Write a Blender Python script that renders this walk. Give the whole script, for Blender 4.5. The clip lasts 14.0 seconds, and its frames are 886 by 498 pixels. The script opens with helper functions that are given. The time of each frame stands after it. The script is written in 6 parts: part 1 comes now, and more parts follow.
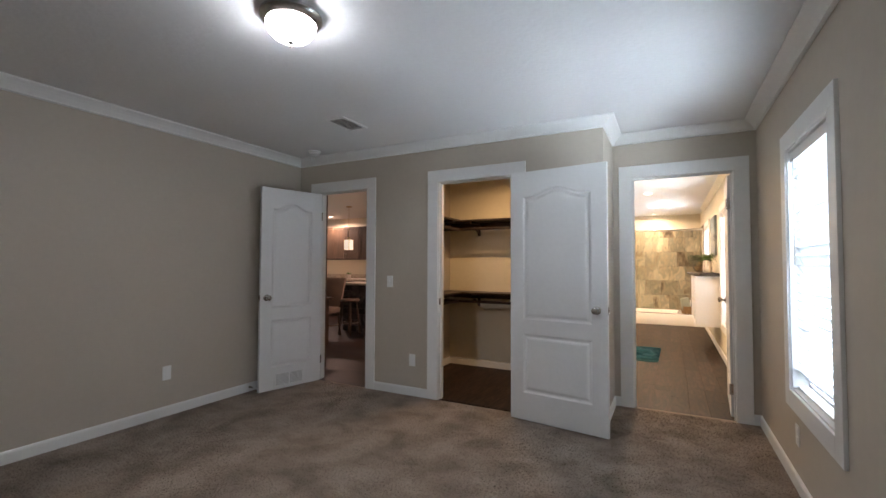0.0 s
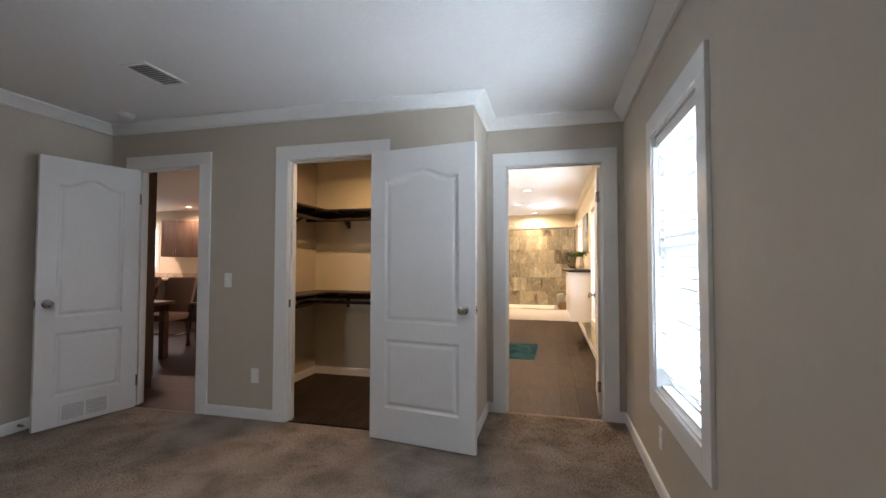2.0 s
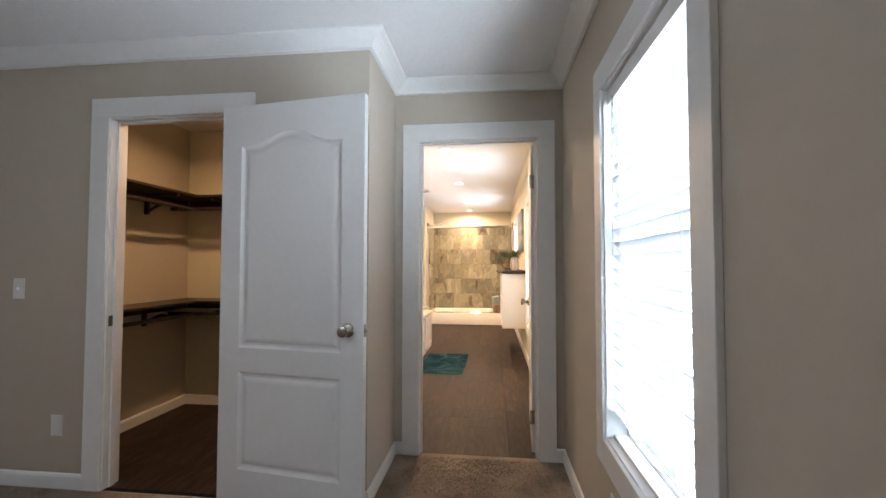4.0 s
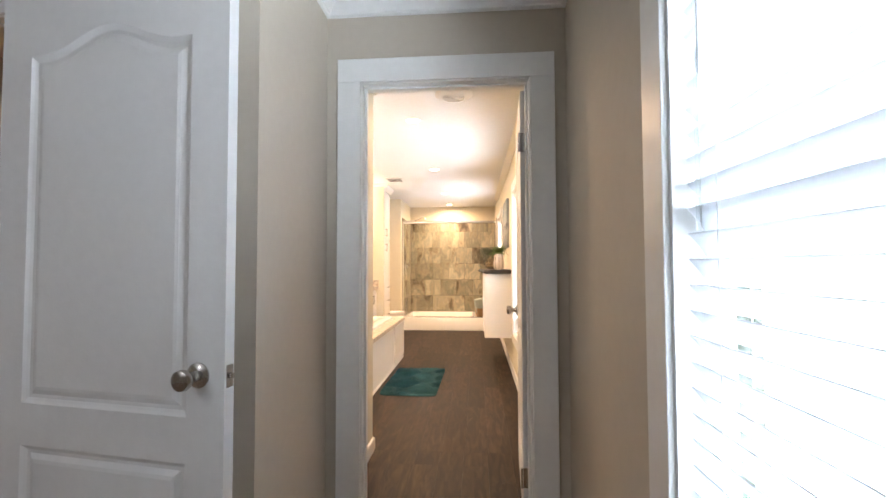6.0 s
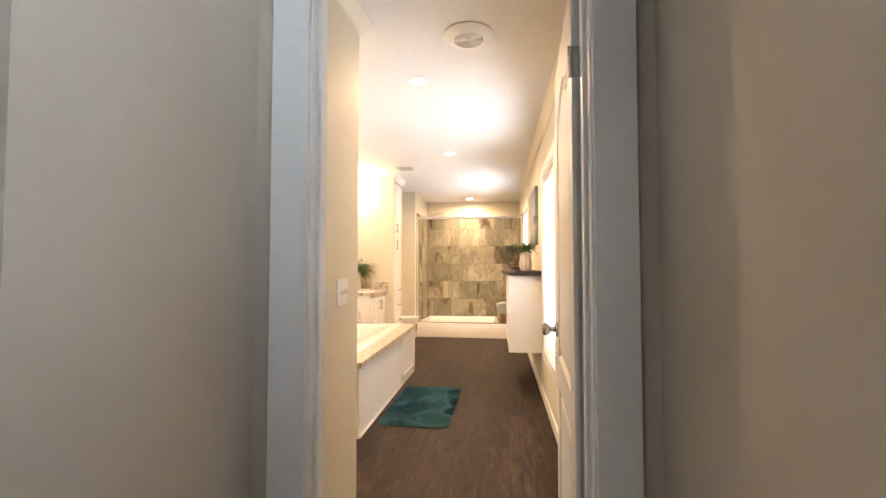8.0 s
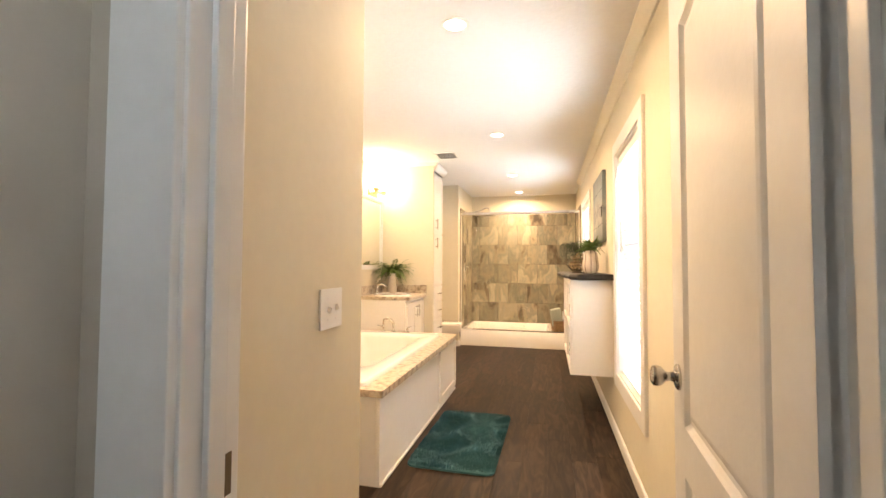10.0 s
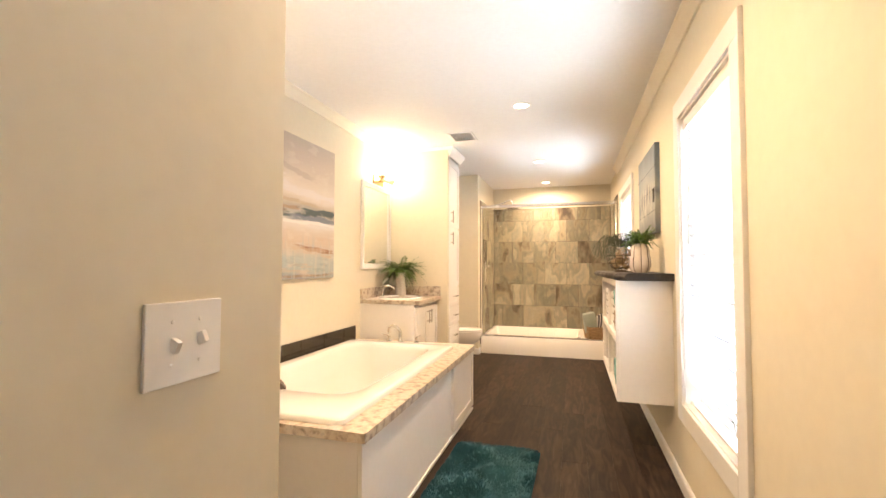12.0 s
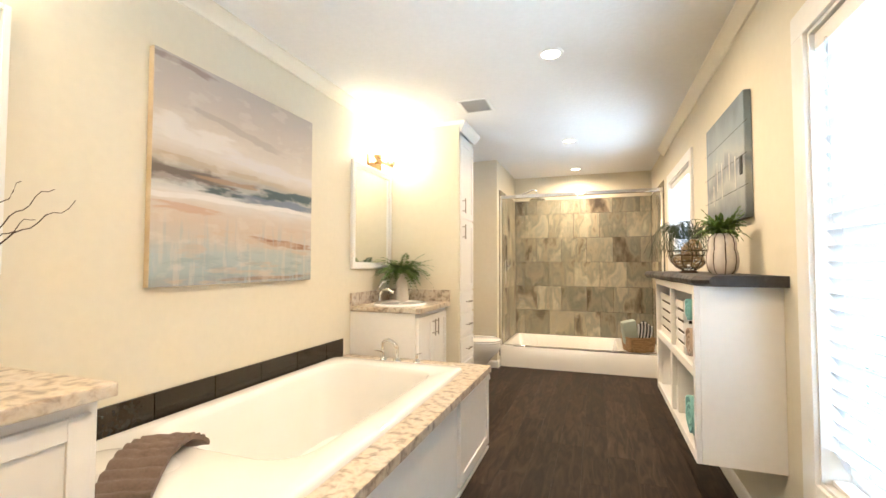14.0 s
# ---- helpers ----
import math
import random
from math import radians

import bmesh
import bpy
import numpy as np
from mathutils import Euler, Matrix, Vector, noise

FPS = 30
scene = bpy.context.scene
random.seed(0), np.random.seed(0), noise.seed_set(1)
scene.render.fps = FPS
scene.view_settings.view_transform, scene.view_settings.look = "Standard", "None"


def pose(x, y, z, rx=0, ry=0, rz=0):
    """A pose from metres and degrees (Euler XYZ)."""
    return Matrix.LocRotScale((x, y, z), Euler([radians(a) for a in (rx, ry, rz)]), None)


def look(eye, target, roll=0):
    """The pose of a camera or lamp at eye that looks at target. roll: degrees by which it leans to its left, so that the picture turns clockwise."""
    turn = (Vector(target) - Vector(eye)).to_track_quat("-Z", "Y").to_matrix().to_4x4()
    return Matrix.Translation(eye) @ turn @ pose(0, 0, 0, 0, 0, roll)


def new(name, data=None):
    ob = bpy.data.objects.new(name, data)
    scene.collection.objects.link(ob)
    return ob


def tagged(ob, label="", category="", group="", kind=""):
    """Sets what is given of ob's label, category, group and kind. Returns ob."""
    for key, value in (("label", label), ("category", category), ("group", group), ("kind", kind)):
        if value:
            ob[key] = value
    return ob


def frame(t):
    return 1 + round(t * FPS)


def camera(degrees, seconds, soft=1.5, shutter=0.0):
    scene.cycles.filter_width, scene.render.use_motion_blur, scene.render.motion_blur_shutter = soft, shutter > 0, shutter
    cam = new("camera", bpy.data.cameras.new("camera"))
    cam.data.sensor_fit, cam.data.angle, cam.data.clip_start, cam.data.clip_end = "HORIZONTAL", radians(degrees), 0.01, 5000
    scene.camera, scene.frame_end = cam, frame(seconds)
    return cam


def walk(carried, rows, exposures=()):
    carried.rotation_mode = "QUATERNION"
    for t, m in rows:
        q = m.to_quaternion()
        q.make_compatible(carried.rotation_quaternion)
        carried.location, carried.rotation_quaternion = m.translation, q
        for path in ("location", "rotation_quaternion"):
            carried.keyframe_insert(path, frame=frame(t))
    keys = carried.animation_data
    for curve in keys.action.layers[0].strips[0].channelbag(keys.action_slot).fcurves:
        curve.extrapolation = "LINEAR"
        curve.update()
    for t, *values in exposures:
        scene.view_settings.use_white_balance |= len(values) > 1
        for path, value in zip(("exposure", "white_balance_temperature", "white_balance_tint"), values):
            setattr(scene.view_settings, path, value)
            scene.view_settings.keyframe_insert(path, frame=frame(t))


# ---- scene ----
cam = camera(91.3, 14.0)
PATH = [
    (0, (0.22, -0.376, 1.289), (-0.705, 1.395, 1.358), 0.2),
    (0.5, (0.234, -0.289, 1.281), (-0.573, 1.54, 1.347), 0.2),
    (1, (0.248, -0.138, 1.277), (-0.448, 1.736, 1.341), 0.2),
    (1.5, (0.266, 0.032, 1.27), (-0.323, 1.942, 1.334), 0.2),
    (2, (0.292, 0.232, 1.251), (-0.191, 2.172, 1.318), 0.1),
    (2.5, (0.339, 0.446, 1.249), (-0.057, 2.405, 1.317), 0.2),
    (3, (0.367, 0.649, 1.246), (0.037, 2.621, 1.317), 0.2),
    (3.5, (0.387, 0.867, 1.249), (0.112, 2.847, 1.321), 0.1),
    (4, (0.4, 1.072, 1.255), (0.18, 3.058, 1.324), 0.1),
    (6.5, (0.465, 2.182, 1.226), (0.315, 4.175, 1.299), -0.2),
    (7, (0.472, 2.386, 1.231), (0.31, 4.378, 1.304), -0.0),
    (7.5, (0.469, 2.569, 1.222), (0.27, 4.558, 1.295), -0.1),
    (8, (0.456, 2.762, 1.225), (0.202, 4.745, 1.299), 0.0),
    (10.5, (0.35, 3.622, 1.232), (-0.156, 5.555, 1.306), 0.2),
    (11, (0.32, 3.777, 1.23), (-0.214, 5.704, 1.304), 0.1),
    (11.5, (0.313, 3.954, 1.221), (-0.238, 5.875, 1.295), 0.1),
    (12, (0.3, 4.135, 1.214), (-0.273, 6.049, 1.289), 0.1),
    (12.5, (0.276, 4.316, 1.206), (-0.33, 6.221, 1.281), 0.1),
    (13, (0.223, 4.523, 1.214), (-0.414, 6.418, 1.289), 0.1),
    (13.5, (0.192, 4.715, 1.2), (-0.466, 6.602, 1.274), 0.1),
    (14, (0.167, 4.918, 1.208), (-0.5, 6.802, 1.282), 0.1),
]
walk(cam, [(t, look(eye, target, roll)) for t, eye, target, roll in PATH],
     exposures=[(0, 0.35, 6150, 13), (2.0, 0.28, 6200, 14), (4.0, 0.28, 6200, 14), (6.5, 0.42, 6350, 15), (7.5, 0.32, 6350, 14), (10.5, 0.27, 6750, 12), (11.5, 0.22, 6550, 12), (12.5, 0.17, 5980, 10), (13.2, 0.1, 5600, 6), (14.0, 0.1, 5380, 3)])

# ---- light: sky, windows and lamps ----
world = bpy.data.worlds.new("sky")
scene.world = world
world.use_nodes = True
wn = world.node_tree
sky = wn.nodes.new("ShaderNodeTexSky")
sky.sky_type, sky.sun_disc, sky.sun_elevation, sky.sun_rotation = "NISHITA", False, radians(40), radians(200)
wn.nodes["Background"].inputs[1].default_value = 0.1
wn.links.new(sky.outputs[0], wn.nodes["Background"].inputs[0])
sun = new("sun", bpy.data.lights.new("sun", "SUN"))
sun.data.energy, sun.data.angle, sun.data.color = 2.0, radians(0.5), (1.0, 0.95, 0.88)
sun.matrix_basis = look((-6, -4, 10), (0, 2, 0))

WARM = (1.0, 0.648, 0.365)


def area_lamp(name, m, sx, sy, power, color, spread=180, shape="RECTANGLE"):
    lamp = new(name, bpy.data.lights.new(name, "AREA"))
    d = lamp.data
    d.shape, d.size, d.size_y, d.energy, d.color, d.spread = shape, sx, sy, power, color, radians(spread)
    lamp.matrix_basis = m
    return lamp


DAY = (0.86, 0.93, 1.0)
# daylight standing in the three window openings of the long outer wall, and in the kitchen window
area_lamp("daylight_bedroom", look((1.28, 2.48, 1.25), (0, 2.48, 1.25)), 1.6, 2.2, 262, (0.80, 0.91, 1.0))
area_lamp("daylight_bath", look((1.28, 6.31, 1.20), (0, 6.31, 1.20)), 1.6, 2.3, 310, DAY)
area_lamp("daylight_small", look((1.28, 9.2, 1.6), (0, 9.2, 1.6)), 1.4, 1.4, 215, DAY)
area_lamp("daylight_kitchen", look((-9.22, 8.62, 1.55), (-9.22, 7, 1.55)), 1.0, 1.0, 18, DAY)
CANS = [5.595, 7.517, 9.423, 10.80]
for y in CANS:
    area_lamp("downlight_glow", look((-0.075, y, 2.453), (-0.075, y, 0)), 0.11, 0.11, 27, WARM, 165, "DISK")
area_lamp("closet_glow", look((-1.45, 3.92, 2.42), (-1.45, 3.92, 0)), 0.07, 0.07, 12.5, (1.0, 0.60, 0.28), 160, "DISK")
# the one at (-3.6, 6.2) is an added fill, hidden behind the wall
for x, y in ((-7.3, 7.95), (-3.6, 6.2), (-8.9, 7.5)):
    area_lamp("kitchen_glow", look((x, y, 2.425), (x, y, 0)), 0.12, 0.12, 42, (1.0, 0.64, 0.48), 165, "DISK")

# ---- materials ----
def material(name, color, rough=0.5, metal=0.0, var=0.06, scale=3.0, grain=60.0, bump=0.0, bump_scale=200.0,
             spread=0.0, coat=0.0, spec=0.5):
    """A painted or plain surface: base colour with broad and fine variation, and a fine relief."""
    m = bpy.data.materials.new(name)
    m.use_nodes = True
    nt = m.node_tree
    p = nt.nodes["Principled BSDF"]
    tc = nt.nodes.new("ShaderNodeTexCoord")
    n1, n2 = nt.nodes.new("ShaderNodeTexNoise"), nt.nodes.new("ShaderNodeTexNoise")
    n1.inputs["Scale"].default_value, n2.inputs["Scale"].default_value = scale, grain
    n1.inputs["Detail"].default_value = 4
    add = nt.nodes.new("ShaderNodeMath")
    add.operation = "ADD"
    for n, k in ((n1, 0), (n2, 1)):
        nt.links.new(tc.outputs["Object"], n.inputs["Vector"])
        nt.links.new(n.outputs[0], add.inputs[k])
    ramp = nt.nodes.new("ShaderNodeMapRange")
    ramp.inputs[1].default_value, ramp.inputs[2].default_value = 0.6, 1.4
    ramp.inputs[3].default_value, ramp.inputs[4].default_value = 1 - var, 1 + var
    nt.links.new(add.outputs[0], ramp.inputs[0])
    value = ramp.outputs[0]
    if spread:
        info = nt.nodes.new("ShaderNodeObjectInfo")
        mr = nt.nodes.new("ShaderNodeMapRange")
        mr.inputs[3].default_value, mr.inputs[4].default_value = 1 - spread, 1 + spread
        nt.links.new(info.outputs["Random"], mr.inputs[0])
        mul = nt.nodes.new("ShaderNodeMath")
        mul.operation = "MULTIPLY"
        nt.links.new(mr.outputs[0], mul.inputs[0])
        nt.links.new(value, mul.inputs[1])
        value = mul.outputs[0]
    vm = nt.nodes.new("ShaderNodeVectorMath")
    vm.operation = "SCALE"
    vm.inputs[0].default_value = color
    nt.links.new(value, vm.inputs["Scale"])
    nt.links.new(vm.outputs[0], p.inputs["Base Color"])
    p.inputs["Roughness"].default_value, p.inputs["Metallic"].default_value = rough, metal
    p.inputs["Coat Weight"].default_value = coat
    p.inputs["Specular IOR Level"].default_value = spec
    if bump:
        nb, b = nt.nodes.new("ShaderNodeTexNoise"), nt.nodes.new("ShaderNodeBump")
        nb.inputs["Scale"].default_value, nb.inputs["Detail"].default_value = bump_scale, 3
        b.inputs["Strength"].default_value, b.inputs["Distance"].default_value = bump, 0.004
        nt.links.new(tc.outputs["Object"], nb.inputs["Vector"])
        nt.links.new(nb.outputs[0], b.inputs["Height"])
        nt.links.new(b.outputs[0], p.inputs["Normal"])
    return m


def ramped(name, stops, rough=0.4, scale=(1, 1, 1), noise_scale=4.0, detail=8, distort=1.0, random=0.0, bump=0.0,
           coords="Object", metal=0.0, coat=0.0, rough_var=0.0, spec=0.5):
    """A surface whose colour runs through stops by stretched noise: stone, wood, dyed pile."""
    m = bpy.data.materials.new(name)
    m.use_nodes = True
    nt = m.node_tree
    p = nt.nodes["Principled BSDF"]
    tc, mp, nz = (nt.nodes.new("ShaderNode" + k) for k in ("TexCoord", "Mapping", "TexNoise"))
    cr = nt.nodes.new("ShaderNodeValToRGB")
    mp.inputs["Scale"].default_value = scale
    nz.inputs["Scale"].default_value, nz.inputs["Detail"].default_value, nz.inputs["Distortion"].default_value = noise_scale, detail, distort
    vec = tc.outputs[coords]
    info = None
    if random:
        info = nt.nodes.new("ShaderNodeObjectInfo")
        sc = nt.nodes.new("ShaderNodeVectorMath")
        sc.operation = "SCALE"
        sc.inputs[0].default_value = (37.0, 19.0, 53.0)
        nt.links.new(info.outputs["Random"], sc.inputs["Scale"])
        ad = nt.nodes.new("ShaderNodeVectorMath")
        nt.links.new(vec, ad.inputs[0])
        nt.links.new(sc.outputs[0], ad.inputs[1])
        vec = ad.outputs[0]
    nt.links.new(vec, mp.inputs["Vector"])
    nt.links.new(mp.outputs[0], nz.inputs["Vector"])
    el = cr.color_ramp.elements
    while len(el) < len(stops):
        el.new(0.5)
    for e, (pos, c) in zip(el, stops):
        e.position, e.color = pos, (*c, 1)
    nt.links.new(nz.outputs[0], cr.inputs[0])
    out = cr.outputs[0]
    if random:
        mr = nt.nodes.new("ShaderNodeMapRange")
        mr.inputs[3].default_value, mr.inputs[4].default_value = 1 - random, 1 + random
        nt.links.new(info.outputs["Random"], mr.inputs[0])
        vm = nt.nodes.new("ShaderNodeVectorMath")
        vm.operation = "SCALE"
        nt.links.new(out, vm.inputs[0])
        nt.links.new(mr.outputs[0], vm.inputs["Scale"])
        out = vm.outputs[0]
    nt.links.new(out, p.inputs["Base Color"])
    p.inputs["Roughness"].default_value, p.inputs["Metallic"].default_value = rough, metal
    p.inputs["Coat Weight"].default_value = coat
    p.inputs["Specular IOR Level"].default_value = spec
    if rough_var:
        rr = nt.nodes.new("ShaderNodeMapRange")
        rr.inputs[3].default_value, rr.inputs[4].default_value = rough - rough_var, rough + rough_var
        nt.links.new(nz.outputs[0], rr.inputs[0])
        nt.links.new(rr.outputs[0], p.inputs["Roughness"])
    if bump:
        b = nt.nodes.new("ShaderNodeBump")
        b.inputs["Strength"].default_value, b.inputs["Distance"].default_value = bump, 0.004
        nt.links.new(nz.outputs[0], b.inputs["Height"])
        nt.links.new(b.outputs[0], p.inputs["Normal"])
    return m


def glass(name, tint=(0.95, 0.98, 0.97), rough=0.0, ior=1.45):
    m = bpy.data.materials.new(name)
    m.use_nodes = True
    p = m.node_tree.nodes["Principled BSDF"]
    p.inputs["Base Color"].default_value = (*tint, 1)
    p.inputs["Transmission Weight"].default_value, p.inputs["Roughness"].default_value, p.inputs["IOR"].default_value = 1, rough, ior
    return m


def glowing(name, color, strength):
    m = bpy.data.materials.new(name)
    m.use_nodes = True
    p = m.node_tree.nodes["Principled BSDF"]
    p.inputs["Base Color"].default_value = (0.8, 0.8, 0.8, 1)
    p.inputs["Emission Color"].default_value = (*color, 1)
    p.inputs["Emission Strength"].default_value = strength
    return m


PAINT = material("wall_paint", (0.50, 0.445, 0.365), 0.72, var=0.03, scale=1.2, grain=25, bump=0.05, bump_scale=160)
# paler copy of wall_paint; the bathroom's bright light is put into its colour
CREAM = material("wall_paint_lit", (0.69, 0.645, 0.518), 0.7, var=0.03, scale=1.2, grain=25, bump=0.05, bump_scale=160)
TRIM = material("trim_paint", (0.78, 0.78, 0.76), 0.38, var=0.03, scale=2, grain=30, bump=0.04, bump_scale=60)
DOORW = material("door_paint", (0.76, 0.76, 0.745), 0.42, var=0.03, scale=2, grain=30, bump=0.10, bump_scale=90)
CEIL = material("ceiling_texture", (0.78, 0.78, 0.77), 0.9, var=0.03, scale=1.5, grain=40, bump=0.6, bump_scale=38)
CABW = material("cabinet_white", (0.80, 0.785, 0.75), 0.35, var=0.025, scale=2, grain=30, bump=0.03)
ACRYL = material("white_acrylic", (0.83, 0.82, 0.79), 0.10, var=0.015, scale=1.5, grain=8, coat=0.3)
PORCE = material("porcelain", (0.84, 0.83, 0.81), 0.07, var=0.01, coat=0.3)
PLATE = material("white_plastic", (0.80, 0.80, 0.78), 0.3, var=0.02)
NICKEL = material("satin_nickel", (0.50, 0.48, 0.45), 0.24, 1.0, var=0.05, scale=20)
STRIKE = material("dark_strike_plate", (0.16, 0.13, 0.10), 0.35, 1.0, var=0.1, scale=20)
CHROME = material("polished_chrome", (0.82, 0.83, 0.84), 0.06, 1.0, var=0.02)
BRONZE = material("aged_brass", (0.36, 0.25, 0.12), 0.3, 1.0, var=0.1, scale=20)
BLACK = material("black_gloss_tile", (0.020, 0.014, 0.008), 0.16, var=0.15, scale=4, spread=0.15)
GROUT = material("grout", (0.085, 0.075, 0.06), 0.9, var=0.1, bump=0.3, bump_scale=300)
SLOT = material("slot_shade", (0.34, 0.34, 0.33), 0.8)
DARK = material("dark_gap", (0.02, 0.02, 0.02), 0.8, var=0.1)
PLANK = ramped("floor_plank", [(0.28, (0.011, 0.0088, 0.0075)), (0.44, (0.025, 0.0182, 0.0142)), (0.56, (0.043, 0.0285, 0.0208)), (0.74, (0.066, 0.047, 0.036))],
               0.54, (8, 1.3, 4), 2.4, 9, 1.6, 0.26, 0.08, rough_var=0.06, spec=0.11)
PLANKSUB = material("plank_joint", (0.02, 0.014, 0.01), 0.8)
STONE = ramped("shower_tile", [(0.28, (0.060, 0.050, 0.038)), (0.36, (0.165, 0.140, 0.100)), (0.43, (0.30, 0.27, 0.195)), (0.50, (0.215, 0.215, 0.170)), (0.57, (0.37, 0.33, 0.24)),
                               (0.66, (0.27, 0.265, 0.21)), (0.78, (0.45, 0.42, 0.31))], 0.22, (1.9, 1.9, 0.85), 2.6, 15, 0.15, 0.32, 0.05)
LAMIN = ramped("stone_laminate", [(0.30, (0.19, 0.155, 0.122)), (0.38, (0.32, 0.265, 0.205)), (0.45, (0.45, 0.375, 0.29)), (0.52, (0.55, 0.475, 0.37)), (0.60, (0.60, 0.54, 0.45)), (0.68, (0.47, 0.425, 0.365)),
                                  (0.80, (0.62, 0.58, 0.50))], 0.3, (1, 1, 1), 25.0, 15, 0.35, 0, 0.03)
SLABW = ramped("dark_stained_slab", [(0.3, (0.010, 0.008, 0.007)), (0.6, (0.026, 0.020, 0.017)), (0.8, (0.06, 0.045, 0.038))],
               0.55, (9, 1.0, 4), 4, 8, 0.6, 0, 0.25)
SHELFW = ramped("espresso_shelf", [(0.3, (0.014, 0.008, 0.006)), (0.7, (0.035, 0.02, 0.014))], 0.4, (3, 1, 3), 5)
TALLW = ramped("tall_cabinet_wood", [(0.3, (0.066, 0.040, 0.024)), (0.7, (0.115, 0.074, 0.045))], 0.45, (8, 8, 0.8), 4)
KITFLOOR = ramped("kitchen_floor_wood", [(0.3, (0.009, 0.005, 0.004)), (0.55, (0.018, 0.010, 0.007)), (0.75, (0.034, 0.019, 0.013))], 0.42, (1.3, 8, 4), 2.4, 8, 1.0, 0, 0.06, spec=0.07)
TWIGBALL = ramped("twig_ball", [(0.3, (0.22, 0.14, 0.07)), (0.7, (0.50, 0.36, 0.20))], 0.8, (1, 1, 1), 40)
TOWELP = material("pale_teal_towel", (0.36, 0.41, 0.36), 0.95, var=0.12, scale=10, grain=120, bump=0.7, bump_scale=300)
KITW = ramped("brown_cabinet_wood", [(0.3, (0.036, 0.022, 0.013)), (0.7, (0.068, 0.043, 0.027))], 0.45, (8, 8, 0.8), 4)
KITD = ramped("dark_brown_wood", [(0.3, (0.045, 0.027, 0.017)), (0.7, (0.10, 0.062, 0.04))], 0.45, (8, 8, 0.8), 4)
TABLEW = ramped("table_wood", [(0.3, (0.036, 0.018, 0.010)), (0.7, (0.075, 0.040, 0.023))], 0.3, (1, 8, 8), 3)
TEAL = ramped("teal_pile", [(0.30, (0.034, 0.122, 0.150)), (0.52, (0.046, 0.152, 0.185)), (0.72, (0.066, 0.190, 0.226))], 0.95, (1, 1, 1), 4.8, 3, 0.8, 0, 0.0)
TOWELB = material("taupe_towel", (0.16, 0.115, 0.09), 0.95, var=0.2, scale=12, grain=120, bump=0.8, bump_scale=350)
TOWELT = material("teal_towel", (0.20, 0.42, 0.40), 0.95, var=0.15, scale=12, grain=120, bump=0.7, bump_scale=300)
TOWELW = material("striped_towel_white", (0.72, 0.72, 0.70), 0.95, var=0.08, grain=100, bump=0.7, bump_scale=300)
TOWELK = material("striped_towel_navy", (0.03, 0.04, 0.06), 0.95, var=0.08, grain=100, bump=0.7, bump_scale=300)
LINEN = material("upholstery_linen", (0.13, 0.09, 0.065), 0.95, var=0.08, grain=150, bump=0.4, bump_scale=400)
WICKER = ramped("woven_basket", [(0.3, (0.15, 0.085, 0.04)), (0.7, (0.40, 0.26, 0.13))], 0.7, (4, 4, 20), 6, bump=0.6)
LEAF = material("fern_leaf", (0.115, 0.20, 0.040), 0.5, var=0.35, scale=15, grain=60, spread=0.2)
LEAFD = material("dark_sprig", (0.028, 0.042, 0.016), 0.55, var=0.35, scale=15)
TWIG = material("brown_twig", (0.06, 0.038, 0.024), 0.8, var=0.2, scale=30)
COTTON = material("cotton_boll", (0.55, 0.47, 0.38), 0.95, var=0.15, scale=25, bump=0.8, bump_scale=150)
HUSK = material("dried_husk", (0.075, 0.042, 0.02), 0.8, var=0.2, scale=25)
CERAM = material("cream_ceramic", (0.66, 0.60, 0.54), 0.22, var=0.05, scale=6)
MIRROR = material("mirror_glass", (0.93, 0.94, 0.93), 0.01, 1.0, var=0.005)
CLEAR = glass("clear_glass")
PANE = glass("shower_glass", (0.985, 0.992, 0.988), 0.0, 1.2)
VASEG = glass("vase_glass", (0.97, 0.98, 0.98), 0.0, 1.3)
BULB = glowing("lamp_glass", (1.0, 0.74, 0.42), 9.0)
PENDG = glowing("pendant_glass", (1.0, 0.78, 0.55), 0.7)
SHADE = glowing("sconce_glass", (1.0, 0.72, 0.43), 68.0)
LENS = glowing("downlight_lens", (1.0, 0.86, 0.62), 14.0)
BOWLG = glowing("frosted_bowl", (0.97, 0.98, 1.0), 40.0)
BLIND = material("blind_slat", (0.78, 0.795, 0.81), 0.5, var=0.02)
_p = BLIND.node_tree.nodes["Principled BSDF"]
_p.inputs["Transmission Weight"].default_value = 0.0
_t, _a = BLIND.node_tree.nodes.new("ShaderNodeBsdfTranslucent"), BLIND.node_tree.nodes.new("ShaderNodeMixShader")
_t.inputs[0].default_value, _a.inputs[0].default_value = (0.85, 0.88, 0.92, 1), 0.165
BLIND.node_tree.links.new(_p.outputs[0], _a.inputs[1])
BLIND.node_tree.links.new(_t.outputs[0], _a.inputs[2])
BLIND.node_tree.links.new(_a.outputs[0], BLIND.node_tree.nodes["Material Output"].inputs[0])


